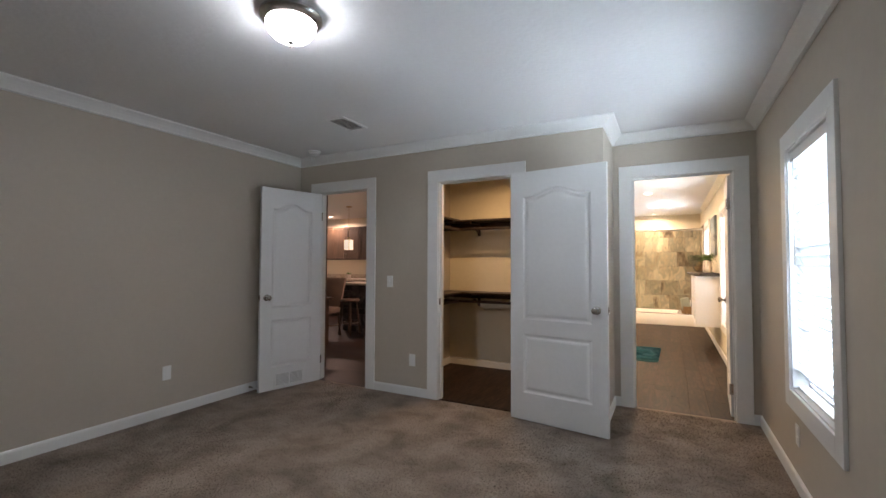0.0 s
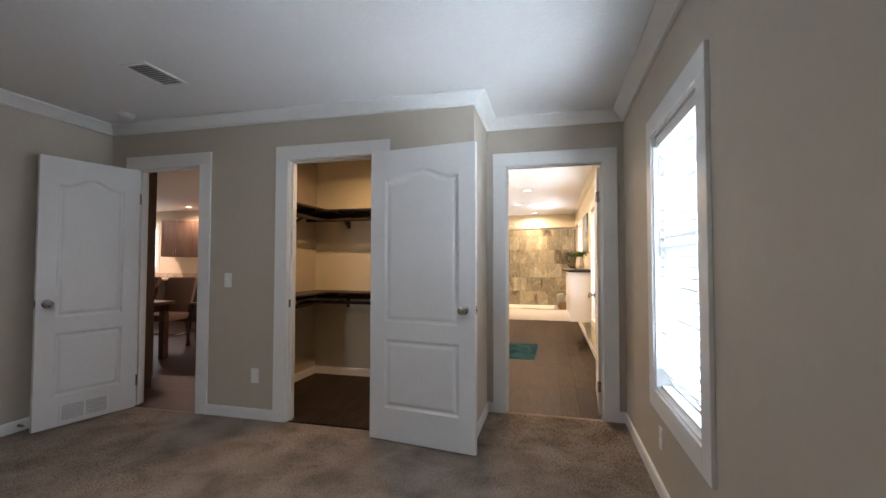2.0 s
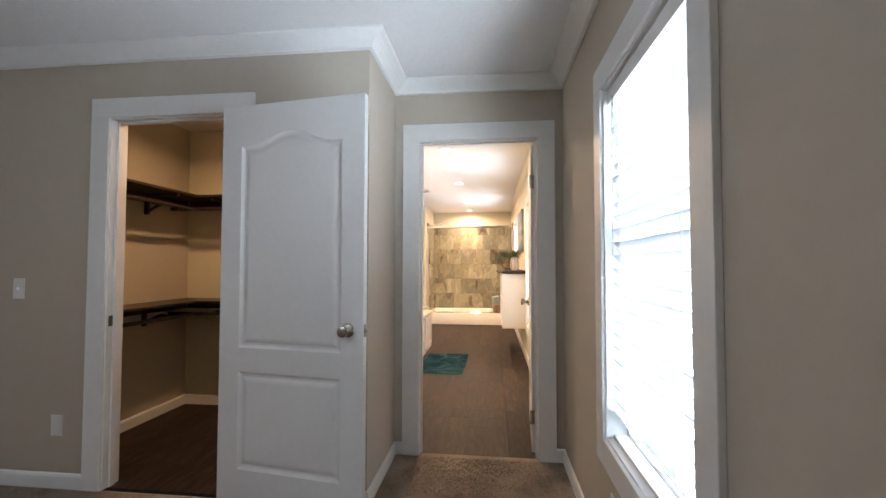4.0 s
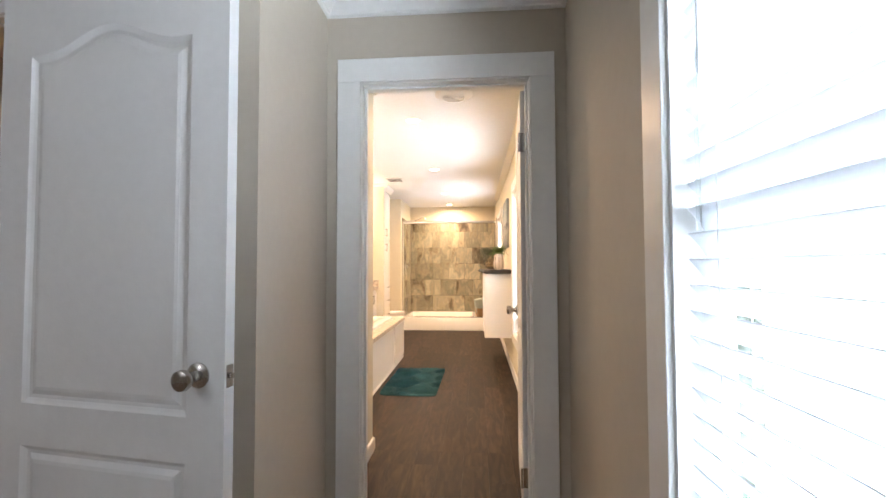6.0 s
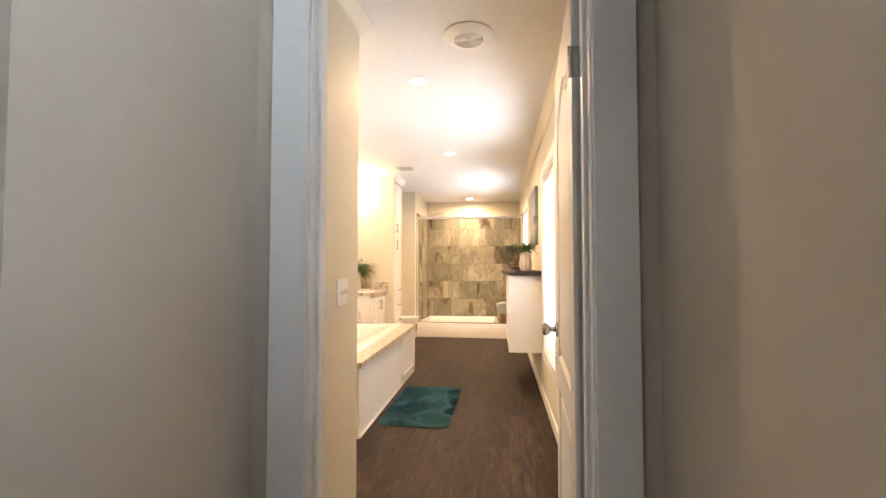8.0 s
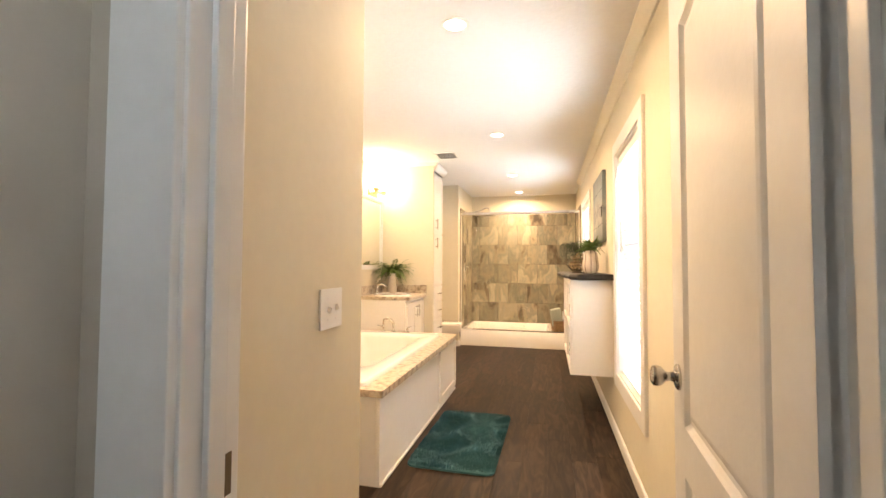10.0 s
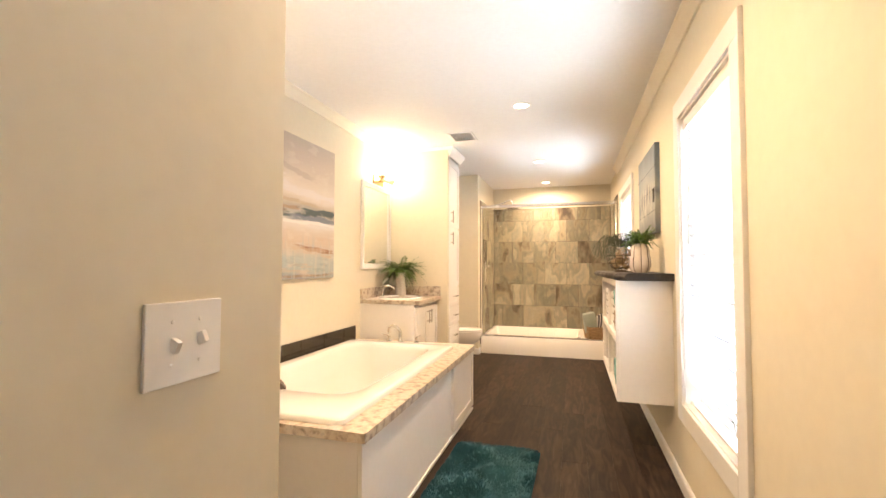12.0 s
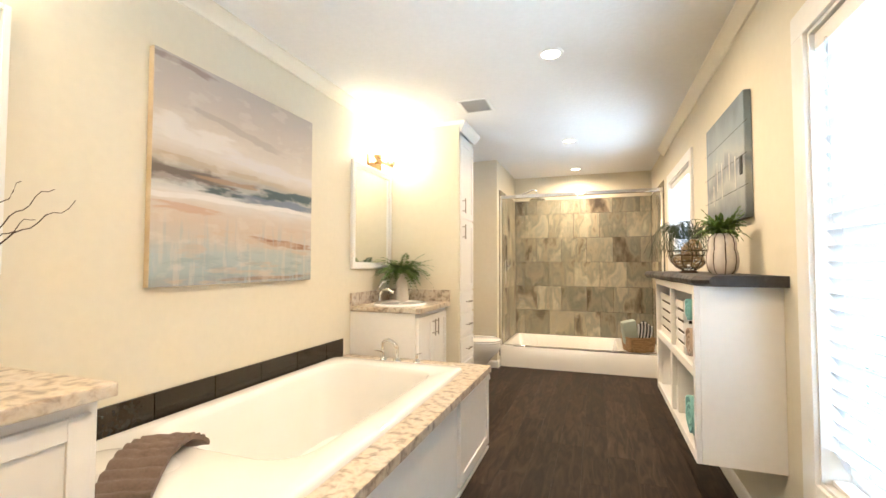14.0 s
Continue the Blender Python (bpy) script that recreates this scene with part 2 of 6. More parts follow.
def carpet_material():
    m = ramped("carpet_pile", [(0.33, (0.20, 0.160, 0.126)), (0.48, (0.275, 0.224, 0.178)), (0.64, (0.345, 0.284, 0.229))], 0.97, (1, 1, 1), 3.6, 10, 0.3)
    nt = m.node_tree
    p = nt.nodes["Principled BSDF"]
    src = p.inputs["Base Color"].links[0].from_socket
    tc = nt.nodes["Texture Coordinate"]
    n1, n2 = nt.nodes.new("ShaderNodeTexNoise"), nt.nodes.new("ShaderNodeTexNoise")
    n1.inputs["Scale"].default_value, n1.inputs["Detail"].default_value = 95, 3
    n2.inputs["Scale"].default_value, n2.inputs["Detail"].default_value = 420, 2
    mx = nt.nodes.new("ShaderNodeMath")
    mr = nt.nodes.new("ShaderNodeMapRange")
    mr.inputs[1].default_value, mr.inputs[2].default_value, mr.inputs[3].default_value, mr.inputs[4].default_value = 0.75, 1.25, 0.86, 1.14
    vm = nt.nodes.new("ShaderNodeVectorMath")
    vm.operation = "SCALE"
    for n, k in ((n1, 0), (n2, 1)):
        nt.links.new(tc.outputs["Object"], n.inputs["Vector"])
        nt.links.new(n.outputs[0], mx.inputs[k])
    nt.links.new(mx.outputs[0], mr.inputs[0])
    nt.links.new(src, vm.inputs[0])
    nt.links.new(mr.outputs[0], vm.inputs["Scale"])
    nt.links.new(vm.outputs[0], p.inputs["Base Color"])
    b = nt.nodes.new("ShaderNodeBump")
    b.inputs["Strength"].default_value, b.inputs["Distance"].default_value = 0.45, 0.007
    nt.links.new(mx.outputs[0], b.inputs["Height"])
    nt.links.new(b.outputs[0], p.inputs["Normal"])
    p.inputs["Specular IOR Level"].default_value = 0.1
    return m


CARPET = carpet_material()


# ---- shapes ----
def box(bm, x0, x1, y0, y1, z0, z1, bevel=0.0, m=None):
    vs = [bm.verts.new((x, y, z)) for z in (z0, z1) for y in (y0, y1) for x in (x0, x1)]
    fs = [bm.faces.new([vs[i] for i in q]) for q in ((0, 2, 3, 1), (4, 5, 7, 6), (0, 1, 5, 4), (2, 6, 7, 3), (0, 4, 6, 2), (1, 3, 7, 5))]
    if bevel:
        es = list({e for f in fs for e in f.edges})
        r = bmesh.ops.bevel(bm, geom=es, offset=bevel, segments=2, profile=0.6, affect="EDGES")
        vs = list({v for f in r["faces"] for v in f.verts})
    if m is not None:
        bmesh.ops.transform(bm, matrix=m, verts=[v for v in vs if v.is_valid])
    return bm


def boxes(*rows, bevel=0.0):
    bm = bmesh.new()
    for r in rows:
        box(bm, *r, bevel=bevel)
    return bm


def lathe(bm, profile, seg=24, m=None):
    """Turns (radius, height) pairs round z."""
    m = m or Matrix()
    rings = []
    for r, z in profile:
        if r < 1e-6:
            rings.append([bm.verts.new(m @ Vector((0, 0, z)))])
        else:
            rings.append([bm.verts.new(m @ Vector((r * math.cos(2 * math.pi * k / seg), r * math.sin(2 * math.pi * k / seg), z))) for k in range(seg)])
    for a, b in zip(rings, rings[1:]):
        for k in range(seg):
            q = [a[k % len(a)], a[(k + 1) % len(a)], b[(k + 1) % len(b)], b[k % len(b)]]
            q = list(dict.fromkeys(q))
            if len(q) > 2:
                bm.faces.new(q)
    return bm


def tube(bm, pts, r, seg=8, taper=1.0):
    """A round bar along points."""
    pts = [Vector(p) for p in pts]
    rings, n = [], len(pts)
    up = Vector((0.13, 0.27, 0.95))
    for i, p in enumerate(pts):
        d = (pts[min(i + 1, n - 1)] - pts[max(i - 1, 0)]).normalized()
        u = d.cross(up).normalized() if abs(d.dot(up)) < 0.98 else d.cross(Vector((1, 0, 0))).normalized()
        v = d.cross(u)
        k = r * (1 + (taper - 1) * i / max(n - 1, 1))
        rings.append([bm.verts.new(p + u * k * math.cos(2 * math.pi * j / seg) + v * k * math.sin(2 * math.pi * j / seg)) for j in range(seg)])
    for a, b in zip(rings, rings[1:]):
        for j in range(seg):
            bm.faces.new((a[j], a[(j + 1) % seg], b[(j + 1) % seg], b[j]))
    bm.faces.new(rings[0][::-1])
    bm.faces.new(rings[-1])
    return bm


def sweep(bm, path, profile, closed=False):
    """A moulding: profile rows of (out, z) along a plan path, mitred; out is to the right of the way along."""
    n = len(path)
    P = [Vector((*p, 0)) for p in path]
    rings = []
    for i in range(n):
        a, b = (P[i] - P[i - 1]) if (i or closed) else None, (P[(i + 1) % n] - P[i]) if (i < n - 1 or closed) else None
        a, b = (a or b).normalized(), (b or a).normalized()
        na, nb = Vector((a.y, -a.x, 0)), Vector((b.y, -b.x, 0))
        o = (na + nb).normalized()
        o = o / max(o.dot(na), 0.3)
        rings.append([bm.verts.new(P[i] + o * q + Vector((0, 0, z))) for q, z in profile])
    k = len(profile)
    for i in range(n if closed else n - 1):
        a, b = rings[i], rings[(i + 1) % n]
        for j in range(k):
            bm.faces.new((a[j], a[(j + 1) % k], b[(j + 1) % k], b[j]))
    if not closed:
        bm.faces.new(rings[0])
        bm.faces.new(rings[-1][::-1])
    return bm


def part(name, bm, mat, parent=None, label="", smooth=False):
    bmesh.ops.recalc_face_normals(bm, faces=bm.faces[:])
    me = bpy.data.meshes.new(name)
    bm.to_mesh(me)
    bm.free()
    for mm in (mat if isinstance(mat, (list, tuple)) else [mat]):
        me.materials.append(mm)
    if smooth:
        me.shade_smooth()
        me.set_sharp_from_angle(angle=radians(40))
    ob = new(name, me)
    if parent is not None:
        ob.parent = parent
    if label:
        tagged(ob, label)
    return ob


def structure(name, bm, mat, label, parent=None, smooth=False):
    return tagged(part(name, bm, mat, parent, smooth=smooth), label, kind="structure")


def thing(name, x, y, z, label, category, rz=0, group=""):
    ob = new(name)
    ob.empty_display_size = 0.05
    ob.matrix_basis = pose(x, y, z, 0, 0, rz)
    return tagged(ob, label, category, group)


# ---- plan ----
XW, XE, YS = -3.56, 0.865, -1.9          # bedroom west, outer east wall, south
YC, YB, XJ = 3.29, 3.93, -0.24           # closet wall, bath-door wall, jog
CE, CB = 2.465, 2.482                     # bathroom and bedroom ceilings
XL, YN = -1.60, 11.2                   # bath left wall, far wall
DOOR_A, DOOR_C, DOOR_B = (-3.28, -2.581), (-1.758, -0.978), (-0.088, 0.714)
TOPD = 2.092
W1, W2, W3 = (2.105, 2.905, 0.548, 1.978), (5.911, 6.72, 0.48, 2.011), (8.69, 9.70, 1.24, 2.02)


def wall_x(y0, y1, x0, x1, holes=(), z1=CB):
    """A wall running along x with openings (x0, x1, z0, z1)."""
    rows, x = [], x0
    for a, b, za, zb in sorted(holes):
        rows.append((x, a, y0, y1, 0, z1))
        if za > 0:
            rows.append((a, b, y0, y1, 0, za))
        rows.append((a, b, y0, y1, zb, z1))
        x = b
    rows.append((x, x1, y0, y1, 0, z1))
    return boxes(*rows)


def wall_y(x0, x1, y0, y1, holes=(), z1=CB):
    rows, y = [], y0
    for a, b, za, zb in sorted(holes):
        rows.append((x0, x1, y, a, 0, z1))
        if za > 0:
            rows.append((x0, x1, a, b, 0, za))
        rows.append((x0, x1, a, b, zb, z1))
        y = b
    rows.append((x0, x1, y, y1, 0, z1))
    return boxes(*rows)


structure("wall_west", wall_y(XW - 0.1, XW, YS, YC), PAINT, "greige painted bedroom wall with white baseboard and crown")
structure("wall_south", wall_x(YS - 0.1, YS, XW - 0.1, XE + 0.12), PAINT, "greige painted bedroom wall behind the walker")
structure("wall_closet", wall_x(YC, YC + 0.1, -10.5, XJ, [(*DOOR_A, 0, TOPD), (*DOOR_C, 0, TOPD)]), PAINT,
          "greige painted wall with hall door and closet door openings")
structure("wall_jog", wall_y(XJ - 0.1, XJ, YC + 0.1, YB), PAINT, "short greige painted return wall beside the closet")
structure("wall_bath_door", wall_x(YB, YB + 0.1, XJ - 0.1, XE, [(*DOOR_B, 0, TOPD)]), PAINT, "greige painted wall with the bathroom door opening")
structure("wall_switch", wall_y(XJ - 0.1, XJ, YB + 0.1, 4.73), CREAM, "painted bathroom entry wall with light switch, lightened to cream")
structure("wall_closet_back", wall_x(4.73, 4.85, -2.44, XJ), CREAM, "painted wall between closet and bathroom")
structure("wall_closet_left", wall_y(-2.44, -2.34, YC + 0.1, 4.73), PAINT, "painted closet side wall")
structure("wall_east_bedroom", wall_y(XE, XE + 0.12, YS, YB + 0.05, [W1]), PAINT, "greige painted outer wall with a window")
WALL_EAST_BATH = structure("wall_east_bath", wall_y(XE, XE + 0.12, YB + 0.05, YN + 0.1, [W2, W3]), CREAM, "painted outer bathroom wall with two windows, lightened to cream")
structure("wall_bath_left", wall_y(XL - 0.1, XL, 4.85, YN + 0.1), CREAM, "painted bathroom wall over the tub, lightened to cream")
structure("wall_vanity_end", boxes((XL, -0.945, 8.46, 8.50, 0, CE)), CREAM, "painted end wall beside the vanity, lightened to cream")
WALL_SHOWER_SIDE = structure("wall_shower_side", boxes((XL, -0.945, 9.98, YN, 0, CE)), CREAM, "painted partition between toilet and shower, lightened to cream")
WALL_NORTH = structure("wall_north", wall_x(YN, YN + 0.1, XL, XE), CREAM, "painted far wall behind the shower, lightened to cream")
# kitchen and living space seen through the hall door
structure("wall_kitchen_back", wall_x(8.5, 8.6, -10.5, -2.44, [(-9.72, -8.72, 1.12, 2.08)]), CREAM, "warm cream painted kitchen wall with a window")
structure("wall_kitchen_far", wall_y(-10.6, -10.5, YC, 8.6), CREAM, "warm cream painted kitchen end wall")
structure("wall_kitchen_near", wall_y(-2.44, -2.34, 4.73, 8.6), CREAM, "cream painted kitchen wall behind the bathroom")

structure("ceiling_bedroom", boxes((XW - 0.1, XE + 0.12, YS - 0.1, YC + 0.05, CB, CB + 0.1), (XJ - 0.1, XE + 0.12, YC + 0.05, YB + 0.05, CB, CB + 0.1)), CEIL, "white textured bedroom ceiling")
structure("ceiling_closet", boxes((-2.44, XJ - 0.1, YC, 4.8, CE, CE + 0.1)), CEIL, "white textured closet ceiling")
structure("ceiling_bath", boxes((XJ - 0.1, XE + 0.12, YB + 0.05, 4.8, CE, CE + 0.1), (XL - 0.1, XE + 0.12, 4.8, YN + 0.1, CE, CE + 0.1)), CEIL, "white textured bathroom ceiling")
structure("ceiling_kitchen", boxes((-10.6, -2.44, YC, 8.6, CE, CE + 0.1), (-2.44, XL - 0.1, 4.8, 8.6, CE, CE + 0.1)), CEIL, "white kitchen ceiling")

bm = bmesh.new()
bmesh.ops.create_grid(bm, x_segments=60, y_segments=70, size=0.5,
                      matrix=Matrix.Translation(((XW + XE) / 2, (YS + YC) / 2, 0)) @ Matrix.Diagonal((XE - XW, YC - YS, 1, 1)))
box(bm, XJ, XE, YC, YB + 0.03, -0.02, 0.0)
structure("floor_carpet", bm, CARPET, "taupe cut-pile bedroom carpet with trodden marks")
structure("backdrop_kitchen", boxes((-11.5, -7.5, 9.6, 9.62, -0.5, 4.0)), glowing("outdoor_daylight", (0.86, 0.93, 1.0), 2.0), "bright hazy daylight beyond the kitchen window")
structure("floor_kitchen", boxes((-10.6, -2.44, YC, 8.6, -0.06, 0.0)), KITFLOOR, "dark wood plank kitchen floor")
FLOOR = structure("floor_bath", boxes((-2.44, XE, YC + 0.03, YN, -0.06, -0.008)), PLANKSUB, "dark wood plank floor of bathroom and closet")
structure("ground", boxes((-60, 60, -60, 60, -0.62, -0.6)), material("lawn", (0.10, 0.13, 0.05), 0.9, var=0.3), "grass ground outside the house")

CROWN = [(0, 0), (0.088, 0), (0.088, -0.010), (0.080, -0.016), (0.066, -0.024), (0.046, -0.040), (0.028, -0.060), (0.020, -0.072), (0.020, -0.080), (0.012, -0.084), (0, -0.086)]
CROWN_BATH = [(0, 0), (0.060, 0), (0.060, -0.010), (0.050, -0.018), (0.034, -0.040), (0.018, -0.060), (0.012, -0.072), (0, -0.075)]
BASE = [(0, 0), (0.014, 0), (0.014, 0.066), (0.010, 0.078), (0.004, 0.083), (0, 0.083)]


def mouldings():
    structure("crown_bedroom", sweep(bmesh.new(), [(XW, YS), (XW, YC), (XJ, YC), (XJ, YB), (XE, YB), (XE, YS)], [(q, CB + z) for q, z in CROWN], True), TRIM, "white crown moulding")
    # trim copy tinted cream; the overbright warm light is mixed into the paint
    structure("crown_bath", sweep(bmesh.new(), [(XL, 8.46), (XL, 4.85), (XJ, 4.85), (XJ, YB + 0.1), (XE, YB + 0.1), (XE, 10.09)][::-1], [(q, CE + z) for q, z in CROWN_BATH]), material("trim_paint_warmed", (0.75, 0.715, 0.61), 0.5, var=0.03, scale=2, grain=30), "bathroom crown moulding, trim paint warmed to cream")
    c = 0.098
    runs = [[(XW, YS), (XW, YC), (DOOR_A[0] - c, YC)], [(DOOR_A[1] + c, YC), (DOOR_C[0] - c, YC)], [(DOOR_C[1] + c, YC), (XJ, YC), (XJ, YB), (DOOR_B[0] - c, YB)],
            [(DOOR_B[1] + c, YB), (XE, YB), (XE, YS), (XW, YS)]]
    for r in runs:
        structure("baseboard", sweep(bmesh.new(), r, BASE), TRIM, "white painted baseboard")
    runs = [[(XE, 10.09), (XE, YB + 0.1), (DOOR_B[1] + 0.06, YB + 0.1)], [(DOOR_B[0] - 0.06, YB + 0.1), (XJ, YB + 0.1), (XJ, 4.85), (-1.1, 4.85)],
            [(-0.945, 10.085), (-0.945, 9.98), (XL, 9.98)], [(-1.745 - 0.1, YC + 0.1), (-2.34, YC + 0.1), (-2.34, 4.73), (-0.35, 4.73), (-0.35, YC + 0.1), (-0.9, YC + 0.1)]]
    for k, r in enumerate(runs):
        r = r[::-1] if k == 2 else r
        structure("baseboard", sweep(bmesh.new(), r, BASE), TRIM, "white painted baseboard")


mouldings()


def casing_rect(bm, a0, a1, z0, z1, w, depth, full, put):
    """Flat casing boards round an opening, with eased inner edge; put maps (a, d, z) to the world."""
    rows = [(a0 - w, a0, z0 - (w if full else 0), z1), (a1, a1 + w, z0 - (w if full else 0), z1), (a0 - w, a1 + w, z1, z1 + w)]
    if full:
        rows.append((a0, a1, z0 - w, z0))
    for p0, p1, q0, q1 in rows:
        n = len(bm.verts)
        box(bm, p0, p1, 0, depth, q0, q1, bevel=0.003)
        bm.verts.ensure_lookup_table()
        for v in bm.verts[n:]:
            v.co = put(*v.co)
    return bm


def door_frame(name, x0, x1, yf, yb, label, back=True):
    fr = tagged(new(name), label, kind="structure")
    part("casing", casing_rect(bmesh.new(), x0 + 0.012, x1 - 0.012, 0, TOPD - 0.012, 0.11, 0.018, False, lambda a, d, z: Vector((a, yf - d, z))), TRIM, fr)
    if back:
        part("casing", casing_rect(bmesh.new(), x0 + 0.012, x1 - 0.012, 0, TOPD - 0.012, 0.07, 0.014, False, lambda a, d, z: Vector((a, yb + d, z))), TRIM, fr)
    e = 0.018
    part("jamb", boxes((x0, x0 + e, yf - 0.004, yb + 0.004, 0, TOPD - e), (x1 - e, x1, yf - 0.004, yb + 0.004, 0, TOPD - e), (x0, x1, yf - 0.004, yb + 0.004, TOPD - e, TOPD), bevel=0.002), TRIM, fr)
    ym = (yf + yb) / 2
    s = 0.011
    part("door_stop", boxes((x0 + e, x0 + e + s, ym - 0.016, ym + 0.016, 0, TOPD - e), (x1 - e - s, x1 - e, ym - 0.016, ym + 0.016, 0, TOPD - e),
                            (x0 + e, x1 - e, ym - 0.016, ym + 0.016, TOPD - e - s, TOPD - e), bevel=0.002), TRIM, fr)
    return fr


door_frame("door_frame_1", *DOOR_A, YC, YC + 0.1, "white painted frame of the hall door")
FR_C = door_frame("door_frame_2", *DOOR_C, YC, YC + 0.1, "white painted frame of the closet door")
FR_B = door_frame("door_frame_3", *DOOR_B, YB, YB + 0.1, "white painted frame of the bathroom door")
for fr, x, y in ((FR_C, DOOR_C[0] + 0.0185, YC + 0.022), (FR_B, DOOR_B[0] + 0.0185, YB + 0.075)):
    part("strike_plate", boxes((x, x + 0.002, y - 0.014, y + 0.014, 0.90, 0.96), bevel=0.0006), STRIKE, fr)


def knob(parent, x, z, y, side):
    """A round knob with rose and waisted neck standing out of a leaf's face along side * y."""
    m = pose(x, y, z, -90 * side, 0, 0)
    ob = part("knob", lathe(bmesh.new(), [(0, 0), (0.033, 0), (0.033, 0.004), (0.028, 0.009), (0.014, 0.012), (0.011, 0.022), (0.013, 0.032), (0.024, 0.042), (0.027, 0.052),
                                          (0.025, 0.062), (0.016, 0.067), (0, 0.068)], 28, m), NICKEL, parent, "satin nickel door knob", smooth=True)
    return ob


def panel_door(name, m, w, label, vent=False, wide=False, h=2.06, t=0.035):
    """A moulded two-panel door with an arched upper panel; hinge at x=0, leaf along +x, faces at y=0 and y=-t."""
    door = tagged(new(name), label, "door")
    door.matrix_basis = m
    s = 0.115
    part("leaf", boxes((0, w, -t + 0.0125, -0.0125, 0.012, h), (0, 0.1, -t + 0.0005, -0.0005, 0.0125, h - 0.0005), (w - 0.1, w, -t + 0.0005, -0.0005, 0.0125, h - 0.0005)), DOORW, door)
    nx = 24
    for face in (0, 1):
        bm = bmesh.new()

        def lay(x, z, d):
            return bm.verts.new((x, -d if face == 0 else -t + d, z))

        def loop(x0, x1, z0, z1, arch, d):
            pts = [(x0, z0), (x1, z0), (x1, z1)]
            for k in range(1, nx):
                u = 1 - k / nx
                pts.append((x0 + (x1 - x0) * u, z1 + arch * (0.5 - 0.5 * math.cos(2 * math.pi * min(max((u - 0.08) / 0.84, 0), 1)))))
            pts.append((x0, z1))
            return [lay(x, z, d) for x, z in pts]

        def bridge(a, b):
            for k in range(len(a)):
                bm.faces.new((a[k], a[(k + 1) % len(a)], b[(k + 1) % len(b)], b[k]))

        panels = [(s, w - s, 0.235, 0.715, 0.0), (s, w - s, 0.835, h - 0.21, 0.065)]
        outs = []
        for x0, x1, z0, z1, arch in panels:
            rings = []
            for g, d in ((0, 0.0), (0.007, 0.006), (0.014, 0.011), (0.024, 0.012), (0.038, 0.005), (0.048, 0.003)):
                rings.append(loop(x0 + g, x1 - g, z0 + g, z1 - g, arch, d))
            for a, b in zip(rings, rings[1:]):
                bridge(a, b)
            bm.faces.new(rings[-1])
            outs.append(rings[0])
        # stiles and rails round the two panels
        lo, up = outs
        c = {k: lay(x, z, 0) for k, (x, z) in {"a": (0, 0.012), "b": (w, 0.012), "c": (w, h), "d": (0, h)}.items()}
        n = len(lo)
        l0, l1, l2, l3 = lo[0], lo[1], lo[2], lo[-1]
        u0, u1, u2, u3 = up[0], up[1], up[2], up[-1]
        for q in ([c["a"], c["b"], l1, l0], lo[2:] + [u0, u1], [c["a"], l0, l3, u0, u3, c["d"]], [c["b"], c["c"], u2, u1, l2, l1], [c["d"]] + up[2:][::-1] + [c["c"]]):
            bm.faces.new(q)
        part("moulded_face", bm, DOORW, door)
    kx = w - 0.062 if not wide else w - 0.078
    knob(door, kx, 0.945, 0.0, 1)
    knob(door, kx, 0.945, -t, -1)
    part("latch_plate", boxes((w - 0.0005, w + 0.002, -t + 0.006, -0.006, 0.915, 0.973)), NICKEL, door)
    lb = bmesh.new()
    box(lb, w + 0.002, w + 0.012, -t / 2 - 0.006, -t / 2 + 0.006, 0.938, 0.952, bevel=0.003)
    part("latch_bolt", lb, NICKEL, door)
    for z in (0.24, 1.81):
        hb = lathe(bmesh.new(), [(0, -0.045), (0.0065, -0.045), (0.0065, 0.045), (0, 0.045)], 12, Matrix.Translation((-0.004, 0.004, z)))
        box(hb, -0.0025, -0.0005, -t + 0.004, 0.002, z - 0.045, z + 0.045)
        part("hinge", hb, NICKEL, door)
    if vent:
        v = part("vent_grille", boxes((0.20, 0.525, -0.001, 0.007, 0.04, 0.17), bevel=0.002), PLATE, door, "white louvred return-air grille")
        for x0, x1 in ((0.215, 0.355), (0.37, 0.51)):
            for k in range(9):
                z = 0.053 + k * 0.0125
                part("slat", boxes((x0, x1, 0.0072, 0.0105, z, z + 0.0065)), TRIM, v)
            # grey sheet stands in for the shade between the slats
            part("slot_shade", boxes((x0, x1, 0.0066, 0.0072, 0.05, 0.163)), SLOT, v)
    return door


# leaf frames: +x along the leaf from the hinge; y=0 face turned to the walker
panel_door("hall_door", pose(-3.205, 3.262, 0, 0, 0, -104.6), 0.68, "open white two-panel door with arched top panel and floor vent grille", vent=True)
panel_door("closet_door", pose(-0.968, 3.185, 0, 0, 0, -8.6), 0.795, "open white two-panel closet door with arched top panel", wide=True)
panel_door("bath_door", pose(0.667, 4.03, 0, 0, 0, 86.3), 0.745, "open white two-panel bathroom door with nickel knob")


